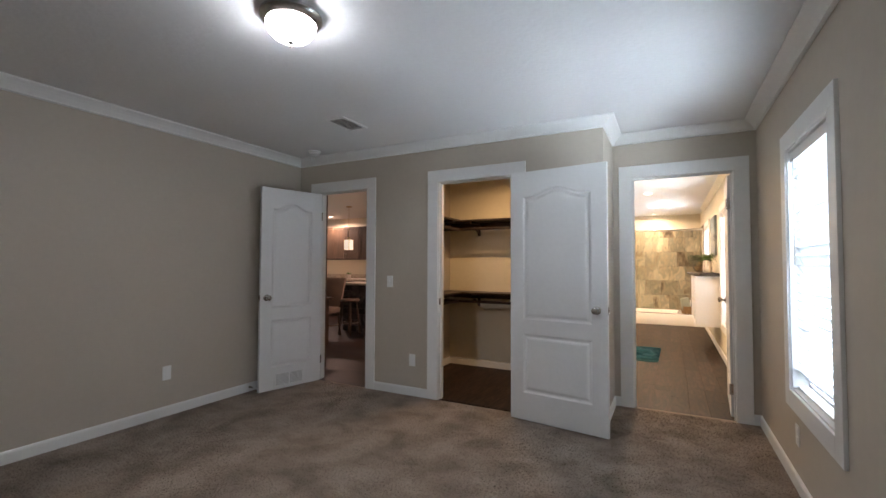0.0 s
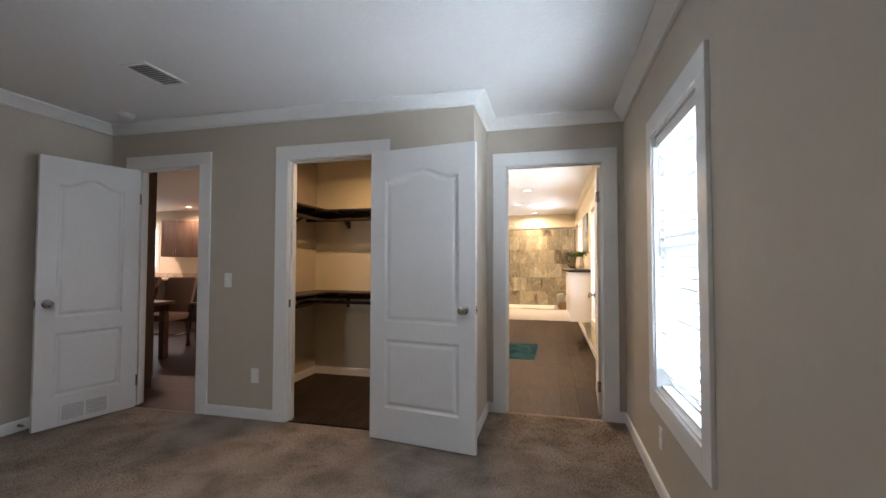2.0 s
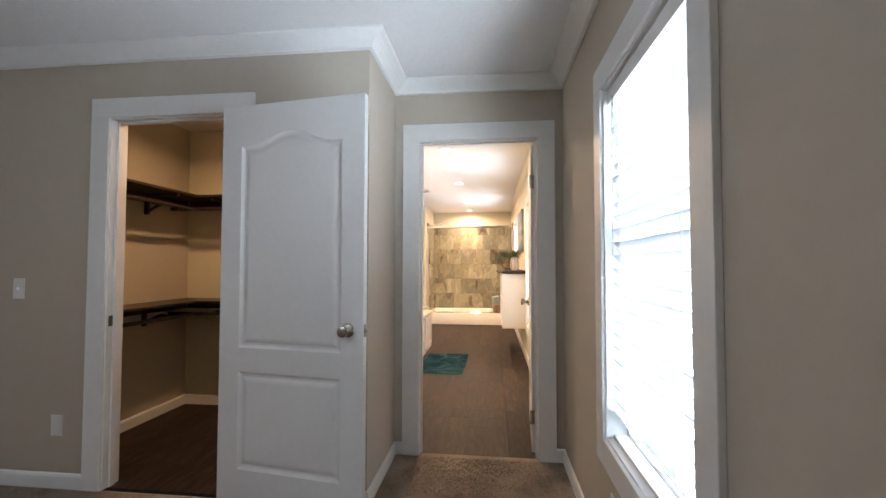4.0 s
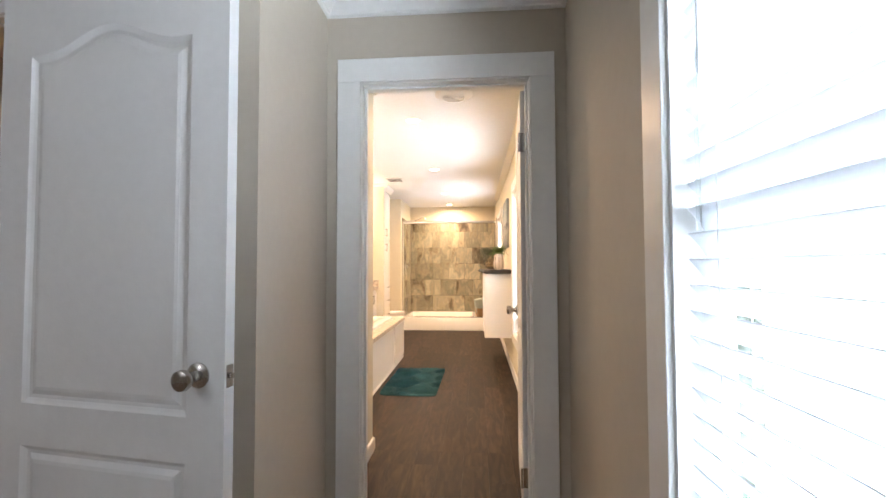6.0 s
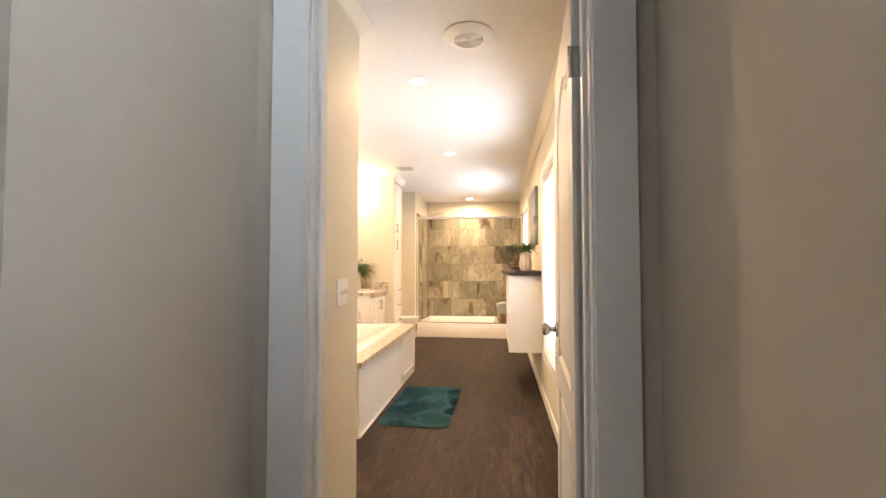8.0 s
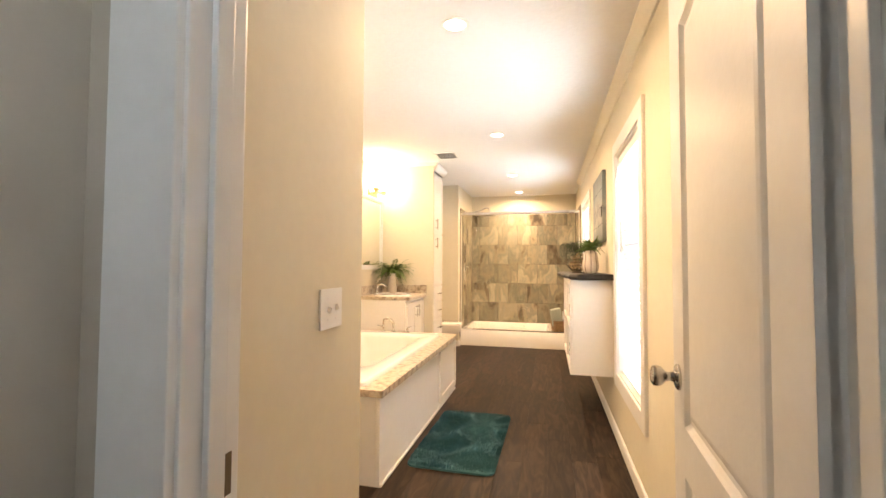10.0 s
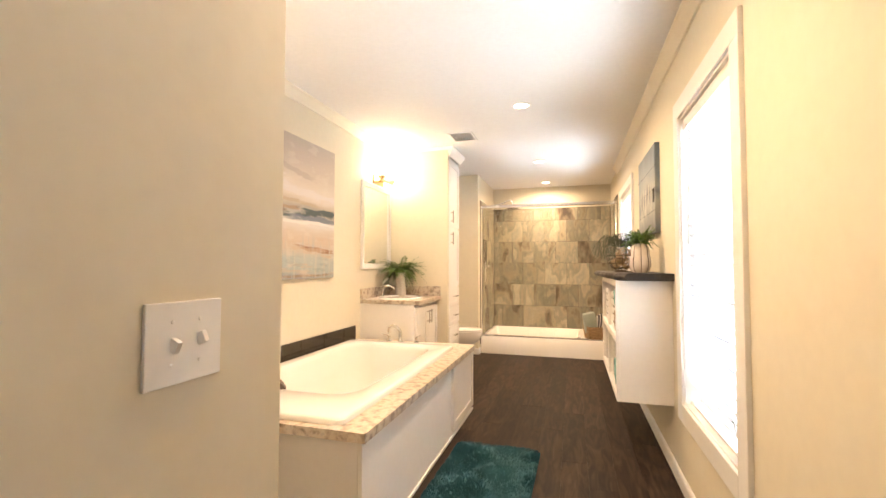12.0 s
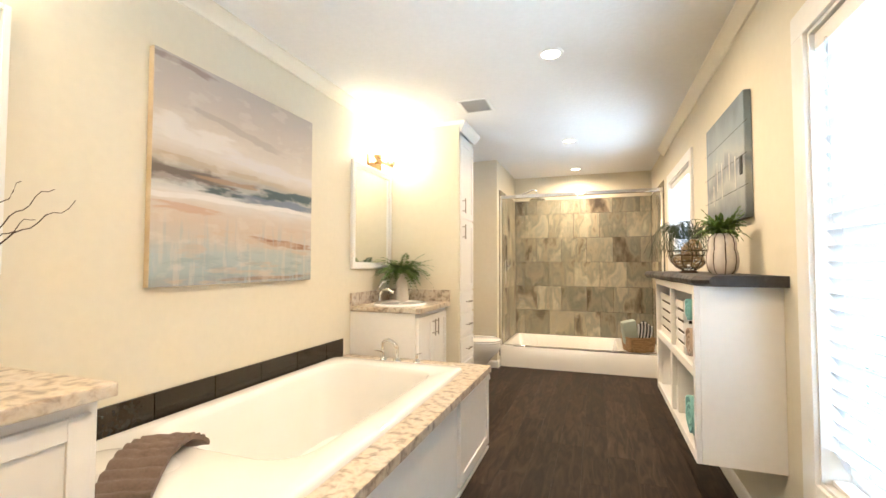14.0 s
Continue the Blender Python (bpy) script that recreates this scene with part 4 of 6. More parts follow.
# ---- tub ----
def tub_surround():
    o = thing("tub_surround", XL, 5.757, 0, "white panelled tub surround with a shaker access door", "tub surround")
    w, L = 1.073, 2.005
    part("front_panel", box(bmesh.new(), w - 0.02, w, 0, 1.345, 0.0, 0.497, bevel=0.002), CABW, o)
    part("end_panel", box(bmesh.new(), 0, w - 0.021, 0, 0.018, 0, 0.497, bevel=0.002), CABW, o)
    part("far_panel", box(bmesh.new(), 0, w - 0.02, L - 0.018, L, 0, 0.497, bevel=0.002), CABW, o)
    part("rear_stile", box(bmesh.new(), w - 0.02, w - 0.004, 1.347, L, 0.0, 0.497, bevel=0.002), CABW, o)
    part("shoe_moulding", box(bmesh.new(), w + 0.0005, w + 0.011, 0, L, 0, 0.018, bevel=0.004), TRIM, o)
    part("access_door", shaker(bmesh.new(), 1.36, L - 0.015, 0.045, 0.485, lambda a, d, z: Vector((w - 0.0035 + d, a, z))), CABW, o)


tub_surround()


def rounded(x0, x1, y0, y1, r, n=8):
    pts = []
    for cx, cy, a in ((x1 - r, y1 - r, 0), (x0 + r, y1 - r, 90), (x0 + r, y0 + r, 180), (x1 - r, y0 + r, 270)):
        for k in range(n + 1):
            t = radians(a + 90 * k / n)
            pts.append((cx + r * math.cos(t), cy + r * math.sin(t)))
    return pts


def loops(bm, rings, cap_last=True):
    rr = [[bm.verts.new((*p, z)) for p in pts] for pts, z in rings]
    for a, b in zip(rr, rr[1:]):
        for k in range(len(a)):
            bm.faces.new((a[k], a[(k + 1) % len(a)], b[(k + 1) % len(b)], b[k]))
    if cap_last:
        bm.faces.new(rr[-1])
    return bm


def tub():
    # the laminate deck round the tub
    dk = thing("tub_deck", XL, 5.737, 0.499, "mottled beige stone-look laminate tub deck", "countertop")
    o_, i_ = rounded(0.0, 1.092, 0.0, 2.048, 0.003, 2), rounded(0.045, 0.95, 0.075, 1.79, 0.003, 2)
    bm = loops(bmesh.new(), [(o_, 0.0), (o_, 0.038), (i_, 0.038), (i_, 0.0), (o_, 0.0)], False)
    part("top", bm, LAMIN, dk)
    part("edge", boxes((1.0925, 1.0965, -0.004, 2.048, -0.002, 0.0385), (0, 1.0925, -0.004, -0.0005, -0.002, 0.0385), bevel=0.001), LAMIN, dk)
    o = thing("bathtub", XL, 5.745, 0.0, "large white acrylic drop-in bathtub, empty", "bathtub")
    x0, x1, y0, y1 = 0.028, 0.968, 0.035, 1.83
    z = 0.5375
    rings = [(rounded(x0, x1, y0, y1, 0.05), z), (rounded(x0, x1, y0, y1, 0.05), z + 0.018), (rounded(x0 + 0.006, x1 - 0.006, y0 + 0.006, y1 - 0.006, 0.05), z + 0.026),
             (rounded(x0 + 0.02, x1 - 0.02, y0 + 0.02, y1 - 0.02, 0.05), z + 0.03),
             (rounded(x0 + 0.075, x1 - 0.12, y0 + 0.30, y1 - 0.15, 0.16), z + 0.028), (rounded(x0 + 0.085, x1 - 0.13, y0 + 0.315, y1 - 0.16, 0.16), z + 0.022),
             (rounded(x0 + 0.098, x1 - 0.142, y0 + 0.34, y1 - 0.17, 0.16), z - 0.005), (rounded(x0 + 0.125, x1 - 0.165, y0 + 0.42, y1 - 0.19, 0.17), z - 0.16),
             (rounded(x0 + 0.15, x1 - 0.19, y0 + 0.52, y1 - 0.22, 0.17), z - 0.34), (rounded(x0 + 0.18, x1 - 0.22, y0 + 0.57, y1 - 0.25, 0.16), z - 0.385),
             (rounded(x0 + 0.25, x1 - 0.28, y0 + 0.64, y1 - 0.32, 0.12), z - 0.395)]
    part("shell", loops(bmesh.new(), rings), ACRYL, o, smooth=True)
    # padded neck rest moulded into the near end
    bm = bmesh.new()
    bmesh.ops.create_uvsphere(bm, u_segments=28, v_segments=14, radius=1.0, matrix=Matrix.Translation((0.33, y0 + 0.15, z + 0.016)) @ Matrix.Diagonal((0.22, 0.11, 0.026, 1)))
    part("neck_rest", bm, ACRYL, o, smooth=True)
    part("drain", lathe(bmesh.new(), [(0, z - 0.3945), (0.03, z - 0.3945), (0.028, z - 0.390), (0, z - 0.390)], 20, Matrix.Translation((0.5, 1.3, 0))), CHROME, o)
    f = thing("tub_faucet", -1.15, 7.68, 0.537, "polished chrome arched roman tub faucet with two levers", "faucet")
    pts = [(0, 0, 0), (0, 0, 0.09)] + [(-0.055 + 0.055 * math.cos(radians(a)), -0.055 * math.sin(radians(a)) * 0.6, 0.09 + 0.06 * math.sin(radians(a))) for a in range(0, 181, 20)] + [(-0.112, 0, 0.07)]
    part("spout", tube(bmesh.new(), pts, 0.0135, 12, 0.85), CHROME, f, smooth=True)
    part("base", lathe(bmesh.new(), [(0, 0.0005), (0.032, 0.0005), (0.030, 0.01), (0.018, 0.02), (0.015, 0.03), (0, 0.03)], 20), CHROME, f, smooth=True)
    for dx in (-0.115, 0.14):
        hd = part("lever_handle", lathe(bmesh.new(), [(0, 0.0005), (0.026, 0.0005), (0.024, 0.01), (0.012, 0.022), (0.011, 0.045), (0.014, 0.05), (0.010, 0.056), (0, 0.058)], 16, Matrix.Translation((dx, 0.02, 0))), CHROME, f, smooth=True)
        part("lever", tube(bmesh.new(), [(dx, 0.02, 0.05), (dx - 0.02 * (1 if dx < 0 else -1), 0.0, 0.063), (dx - 0.055 * (1 if dx < 0 else -1), -0.02, 0.075)], 0.006, 8, 0.8), CHROME, hd, smooth=True)
    bs = thing("tile_band", XL, 5.745, 0.538, "black gloss tile band on the wall above the tub", "tile band")
    part("bed", boxes((0.0005, 0.004, 0, 1.945, 0.0, 0.13)), GROUT, bs)
    for k in range(7):
        y, y1 = max(k * 0.3075 - 0.11, 0), min(k * 0.3075 + 0.1945, 1.945)
        part("tile", box(bmesh.new(), 0.0042, 0.0125, y + 0.001, y1, 0.001, 0.13, bevel=0.0015), BLACK, bs)


tub()


def draped_towel():
    """A ribbed towel over the near rim of the tub."""
    path = [(6.17, 0.50, -1.43), (6.13, 0.535, -1.42), (6.07, 0.563, -1.395), (6.00, 0.575, -1.36), (5.93, 0.572, -1.32), (5.86, 0.555, -1.27), (5.80, 0.535, -1.225), (5.768, 0.512, -1.20), (5.748, 0.46, -1.185), (5.744, 0.40, -1.175), (5.744, 0.34, -1.17)]
    bm = bmesh.new()
    N, M = 110, 18

    def at(u):
        f = u * (len(path) - 1)
        k = min(int(f), len(path) - 2)
        a, b = Vector(path[k]), Vector(path[k + 1])
        return a + (b - a) * (f - k)
    top, bot = [], []
    for i in range(N + 1):
        u = i / N
        y, z, x = at(u)
        y2, z2, x2 = at(min(u + 0.01, 1))
        y1, z1, x1 = at(max(u - 0.01, 0))
        tn = Vector((x2 - x1, y2 - y1, z2 - z1)).normalized()
        across = Vector((0.86, 0.5, 0)) if u < 0.65 else Vector((0.95, 0.3, 0))
        nrm = across.cross(tn).normalized()
        if nrm.z < -0.1 or (abs(nrm.z) <= 0.1 and nrm.y > 0):
            nrm = -nrm
        rt, rb = [], []
        for j in range(M + 1):
            v = j / M - 0.5
            rib = 0.014 * abs(math.sin(math.pi * i / 6.5)) * (0.62 + 0.38 * abs(math.sin(math.pi * (j / 6.0 + 0.15 * (i // 7)))))
            p = Vector((x + 0.16, y - 0.035, z + 0.037)) + across * v * 0.16 + Vector((0, 0, noise.noise((u * 6, v * 4, 1.7)) * 0.006))
            rt.append(bm.verts.new(p + nrm * (0.010 + rib)))
            rb.append(bm.verts.new(p))
        top.append(rt), bot.append(rb)
    for i in range(N):
        for j in range(M):
            bm.faces.new((top[i][j], top[i + 1][j], top[i + 1][j + 1], top[i][j + 1]))
            bm.faces.new((bot[i][j], bot[i][j + 1], bot[i + 1][j + 1], bot[i + 1][j]))
        for j in (0, M):
            bm.faces.new((top[i][j], bot[i][j], bot[i + 1][j], top[i + 1][j]))
    for i in (0, N):
        for j in range(M):
            bm.faces.new((top[i][j], top[i][j + 1], bot[i][j + 1], bot[i][j]))
    tagged(part("bath_towel", bm, TOWELB, smooth=True), "taupe ribbed towel draped over the tub rim", "towel")


draped_towel()


def bath_mat():
    o = thing("bath_mat", -0.19, 6.535, 0.0, "teal plush bath mat on the plank floor", "bath mat", rz=-1)
    bm = bmesh.new()
    a, b = 0.272, 0.505
    loops(bm, [(rounded(-a, a, -b, b, 0.06), 0.001), (rounded(-a, a, -b, b, 0.06), 0.012), (rounded(-a + 0.012, a - 0.012, -b + 0.012, b - 0.012, 0.055), 0.016)])
    part("backing", bm, TEAL, o)
    bm = bmesh.new()
    rnd = random.Random(4)
    for _ in range(15000):
        x, y = rnd.uniform(-a, a), rnd.uniform(-b, b)
        ex, ey = max(abs(x) - a + 0.06, 0), max(abs(y) - b + 0.06, 0)
        if math.hypot(ex, ey) > 0.06:
            continue
        f = noise.noise((x * 4, y * 4, 3.1)) * 1.1
        h = 0.017 + rnd.uniform(-0.004, 0.004) + 0.003 * noise.noise((x * 12, y * 12, 0))
        lx, ly = 0.004 * math.cos(f * 3), 0.004 * math.sin(f * 3)
        t = f * 3 + 1.57 + rnd.uniform(-0.5, 0.5)
        wx, wy = 0.0032 * math.cos(t), 0.0032 * math.sin(t)
        z0 = 0.010
        v = [bm.verts.new(p) for p in ((x - wx, y - wy, z0), (x + wx, y + wy, z0), (x + wx * 0.7 + lx, y + wy * 0.7 + ly, z0 + h), (x - wx * 0.7 + lx, y - wy * 0.7 + ly, z0 + h))]
        bm.faces.new(v)
    me = bpy.data.meshes.new("plush_top")
    bm.to_mesh(me)
    bm.free()
    me.materials.append(TEAL)
    pl = tagged(new("plush_top", me), kind="stuff")
    pl.parent = o


bath_mat()


# ---- pictures ----
def painting_material(name, stops, zscale, stretch, amount, height, tilt=0.0):
    m = ramped(name, stops, 0.55, stretch, 2.2, 9, 0.25)
    nt = m.node_tree
    cr, nz, tc = nt.nodes["Color Ramp"], nt.nodes["Noise Texture"], nt.nodes["Texture Coordinate"]
    sep = nt.nodes.new("ShaderNodeSeparateXYZ")
    nt.links.new(tc.outputs["Object"], sep.inputs[0])
    a = nt.nodes.new("ShaderNodeMath")
    a.operation = "MULTIPLY_ADD"
    a.inputs[1].default_value, a.inputs[2].default_value = amount, -amount / 2
    nt.links.new(nz.outputs[0], a.inputs[0])
    b = nt.nodes.new("ShaderNodeMath")
    b.operation = "MULTIPLY_ADD"
    b.inputs[1].default_value = 1 / height
    nt.links.new(sep.outputs["Z"], b.inputs[0])
    nt.links.new(a.outputs[0], b.inputs[2])
    c = nt.nodes.new("ShaderNodeMath")
    c.operation = "MULTIPLY_ADD"
    c.inputs[1].default_value = tilt
    nt.links.new(sep.outputs["Y"], c.inputs[0])
    nt.links.new(b.outputs[0], c.inputs[2])
    nt.links.new(c.outputs[0], cr.inputs[0])
    return m


SEA = painting_material("seascape_paint", [(0.0, (0.27, 0.29, 0.29)), (0.05, (0.33, 0.39, 0.40)), (0.13, (0.38, 0.43, 0.43)), (0.20, (0.47, 0.43, 0.37)), (0.27, (0.52, 0.43, 0.34)), (0.35, (0.54, 0.47, 0.40)),
                                            (0.40, (0.60, 0.58, 0.56)), (0.44, (0.36, 0.38, 0.38)), (0.50, (0.33, 0.31, 0.27)), (0.545, (0.46, 0.40, 0.32)), (0.60, (0.58, 0.54, 0.50)),
                                            (0.68, (0.56, 0.51, 0.45)), (0.78, (0.49, 0.44, 0.39)), (1.0, (0.41, 0.37, 0.335))], 1, (1, 1.0, 4.5), 0.13, 1.02, 0.03)


def strokes(m):
    """Knife strokes over the canvas: each a slanting band with a ragged edge that runs out at both ends, then vertical washes."""
    nt = m.node_tree
    p, tc = nt.nodes["Principled BSDF"], nt.nodes["Texture Coordinate"]
    src = p.inputs["Base Color"].links[0].from_socket
    sep = nt.nodes["Separate XYZ"]

    def math_node(op, a, b=None, c=None):
        n = nt.nodes.new("ShaderNodeMath")
        n.operation = op
        for k, v in enumerate((a, b, c)):
            if v is None:
                continue
            if isinstance(v, (int, float)):
                n.inputs[k].default_value = v
            else:
                nt.links.new(v, n.inputs[k])
        return n.outputs[0]

    def ragged(scale, seed):
        mp, nz = nt.nodes.new("ShaderNodeMapping"), nt.nodes.new("ShaderNodeTexNoise")
        mp.inputs["Scale"].default_value, mp.inputs["Location"].default_value = scale, (seed * 1.7, seed * 3.1, seed * 2.3)
        nz.inputs["Scale"].default_value, nz.inputs["Detail"].default_value = 1.0, 7
        nt.links.new(tc.outputs["Object"], mp.inputs[0])
        nt.links.new(mp.outputs[0], nz.inputs["Vector"])
        return math_node("SUBTRACT", nz.outputs[0], 0.5)

    def lay(mask, color):
        nonlocal src
        mix = nt.nodes.new("ShaderNodeMix")
        mix.data_type = "RGBA"
        mix.inputs["B"].default_value = (*color, 1)
        nt.links.new(mask, mix.inputs["Factor"])
        nt.links.new(src, mix.inputs["A"])
        src = mix.outputs["Result"]

    def fade(v, lo, hi):
        n = nt.nodes.new("ShaderNodeMapRange")
        n.interpolation_type = "SMOOTHSTEP"
        n.inputs[1].default_value, n.inputs[2].default_value = lo, hi
        nt.links.new(v, n.inputs[0])
        return n.outputs[0]

    # height, slant, half width, middle and half length along the canvas, colour, strength
    for k, (z, slant, half, mid, run, color, amount) in enumerate((
            (0.66, -0.04, 0.055, -0.36, 0.30, (0.64, 0.61, 0.58), 0.9), (0.76, -0.10, 0.022, -0.05, 0.34, (0.36, 0.32, 0.29), 0.6),
            (0.63, -0.05, 0.03, 0.22, 0.40, (0.60, 0.58, 0.58), 0.8), (0.95, -0.06, 0.018, -0.40, 0.20, (0.24, 0.19, 0.17), 0.8),
            (0.545, -0.03, 0.018, -0.15, 0.45, (0.40, 0.33, 0.24), 0.8), (0.49, 0.0, 0.042, -0.42, 0.26, (0.12, 0.095, 0.080), 0.95),
            (0.50, 0.02, 0.012, -0.10, 0.22, (0.30, 0.20, 0.12), 0.8), (0.445, 0.0, 0.020, -0.17, 0.15, (0.045, 0.075, 0.085), 0.95),
            (0.475, 0.03, 0.034, 0.36, 0.34, (0.040, 0.075, 0.085), 0.97), (0.435, 0.02, 0.022, 0.30, 0.36, (0.13, 0.16, 0.22), 0.85),
            (0.40, 0.01, 0.013, 0.0, 0.70, (0.68, 0.66, 0.64), 0.95), (0.335, 0.0, 0.022, -0.36, 0.22, (0.45, 0.26, 0.15), 0.6),
            (0.225, -0.05, 0.020, 0.32, 0.28, (0.26, 0.13, 0.065), 0.9), (0.022, 0.0, 0.010, 0.15, 0.40, (0.25, 0.17, 0.12), 0.8))):
        off = math_node("MULTIPLY_ADD", sep.outputs["Y"], -slant, math_node("SUBTRACT", sep.outputs["Z"], z * 1.018))
        off = math_node("ABSOLUTE", math_node("MULTIPLY_ADD", ragged((1, 5, 17), k + 1), half * 3.2, off))
        across = math_node("SUBTRACT", 1.0, fade(off, half * 0.55, half * 1.1))
        end = math_node("ABSOLUTE", math_node("MULTIPLY_ADD", ragged((1, 3, 30), k + 30), 0.5, math_node("SUBTRACT", sep.outputs["Y"], mid)))
        along = math_node("SUBTRACT", 1.0, fade(end, run * 0.65, run * 1.05))
        lay(math_node("MULTIPLY", math_node("MULTIPLY", across, along), amount), color)
    # thin vertical washes dragged down through the lower part
    for scale, top, color, amount, seed in (((1, 34, 3.4), 0.36, (0.34, 0.40, 0.41), 0.55, 71), ((1, 26, 4.5), 0.34, (0.56, 0.50, 0.43), 0.4, 83), ((1, 4, 22), 0.38, (0.50, 0.38, 0.27), 0.55, 95), ((1, 7, 16), 1.2, (0.62, 0.58, 0.52), 0.3, 107), ((1, 5, 24), 0.22, (0.25, 0.30, 0.31), 0.5, 119)):
        low = math_node("SUBTRACT", 1.0, fade(sep.outputs["Z"], top - 0.14, top))
        lay(math_node("MULTIPLY", math_node("MULTIPLY", fade(ragged(scale, seed), 0.03, 0.14), low), amount), color)
    nt.links.new(src, p.inputs["Base Color"])


strokes(SEA)
CANVASE = ramped("canvas_edge", [(0.3, (0.50, 0.38, 0.22)), (0.7, (0.62, 0.52, 0.36))], 0.8, (1, 1, 2), 5)
HARB = painting_material("harbour_paint", [(0.0, (0.10, 0.12, 0.13)), (0.15, (0.20, 0.23, 0.25)), (0.32, (0.34, 0.36, 0.36)), (0.45, (0.16, 0.19, 0.22)), (0.55, (0.30, 0.33, 0.34)), (0.68, (0.22, 0.27, 0.31)),
                                            (0.85, (0.17, 0.22, 0.26)), (1.0, (0.12, 0.15, 0.18))], 1, (1, 2.5, 1.6), 0.55, 0.6)


def canvas(name, x, y0, y1, z0, z1, side, face, label):
    o = thing(name, x, (y0 + y1) / 2, z0, label, "painting")
    a, h = (y1 - y0) / 2, z1 - z0
    s = side
    xa, xb = sorted((0.001 * s, 0.030 * s))
    part("stretcher", box(bmesh.new(), xa, xb, -a, a, 0, h, bevel=0.003), CANVASE if s > 0 else face, o)
    xa, xb = sorted((0.0305 * s, 0.033 * s))
    part("canvas", box(bmesh.new(), xa, xb, -a + 0.001, a - 0.001, 0.001, h - 0.001, bevel=0.001), face, o)
    return o


canvas("seascape_painting", XL, 6.194, 7.265, 1.112, 2.13, 1, SEA, "abstract seascape canvas in grey, tan and slate blue")
HP = canvas("harbour_painting", XE, 7.305, 8.036, 1.438, 2.045, -1, HARB, "grey-blue abstract harbour canvas with pale masts")
for k, (y, z, dy, dz) in enumerate(((-0.22, 0.16, 0.006, 0.16), (-0.12, 0.22, 0.006, 0.14), (0.02, 0.14, 0.006, 0.20), (0.12, 0.20, 0.005, 0.16), (0.2, 0.12, 0.006, 0.12))):
    part("mast_stroke", boxes((-0.0345, -0.0331, y - dy, y + dy, z, z + dz)), material("pale_stroke", (0.55, 0.55, 0.52), 0.6), HP)
part("dark_patch", boxes((-0.037, -0.0331, -0.335, -0.30, 0.21, 0.30)), DARK, HP, "small black patch")
for z in (0.15, 0.30, 0.45):
    part("board_joint", boxes((-0.0338, -0.0331, -0.41, 0.41, z - 0.0012, z + 0.0012)), DARK, HP)


# ---- wall cubby cabinet with slab top ----
def cubby():
    o = thing("wall_cubby", XE, 6.985, 0.39, "white wall-hung cubby cabinet with four open bays", "cabinet")
    d, L, h, t = 0.315, 1.225, 0.732, 0.019
    for r, n in (((-d + 0.02, -0.001, 0, t, 0, h), "side_panel"), ((-d + 0.02, -0.001, L - t, L, 0, h), "side_panel"), ((-d + 0.02, -0.001, t, L - t, 0, t), "bottom"), ((-d + 0.02, -0.001, t, L - t, h - t, h), "top_panel"),
                 ((-d + 0.03, -0.012, t, L - t, h / 2 - 0.009, h / 2 + 0.009), "shelf"), ((-d + 0.03, -0.012, L / 2 - 0.009, L / 2 + 0.009, t, h / 2 - 0.0095), "divider"),
                 ((-d + 0.03, -0.012, L / 2 - 0.009, L / 2 + 0.009, h / 2 + 0.0095, h - t), "divider"), ((-0.011, -0.002, t, L - t, t, h - t), "back_panel")):
        part(n, box(bmesh.new(), *r, bevel=0.0015), CABW, o)
    f = 0.038
    fx0, fx1 = -d, -d + 0.0195
    part("face_frame", boxes((fx0, fx1, 0, f, 0, h), (fx0, fx1, L - f, L, 0, h), (fx0, fx1, f, L - f, h - f, h), (fx0, fx1, f, L - f, 0, f), (fx0, fx1, f, L - f, h / 2 - f / 2, h / 2 + f / 2),
                             (fx0, fx1, L / 2 - f / 2, L / 2 + f / 2, f, h / 2 - f / 2), (fx0, fx1, L / 2 - f / 2, L / 2 + f / 2, h / 2 + f / 2, h - f), bevel=0.0015), CABW, o)
    # live-edge slab
    s = thing("slab_shelf", XE, 6.925, 1.1225, "dark stained live-edge wood slab on the cubby", "shelf")
    bm = bmesh.new()
    n = 60
    rows = []
    for k in range(n + 1):
        y = 1.36 * k / n
        e = 0.305 + 0.055 * y + 0.012 * math.sin(y * 2.6 + 0.6) + 0.016 * noise.noise((y * 4, 0.3, 0)) + 0.006 * noise.noise((y * 19, 2, 0))
        if k < 3:
            e -= (3 - k) * 0.014
        c = 0.010 + 0.006 * noise.noise((y * 7, 5, 0))
        rows.append([bm.verts.new((x, y, z)) for x, z in ((-0.001, 0), (-e + 0.02, 0), (-e + c * 0.4, 0.012), (-e, 0.026), (-e + c, 0.040), (-e + 0.024, 0.045), (-0.001, 0.045))])
    for a, b in zip(rows, rows[1:]):
        for j in range(7):
            bm.faces.new((a[j], a[(j + 1) % 7], b[(j + 1) % 7], b[j]))
    bm.faces.new(rows[0])
    bm.faces.new(rows[-1][::-1])
    part("slab", bm, SLABW, s)


cubby()


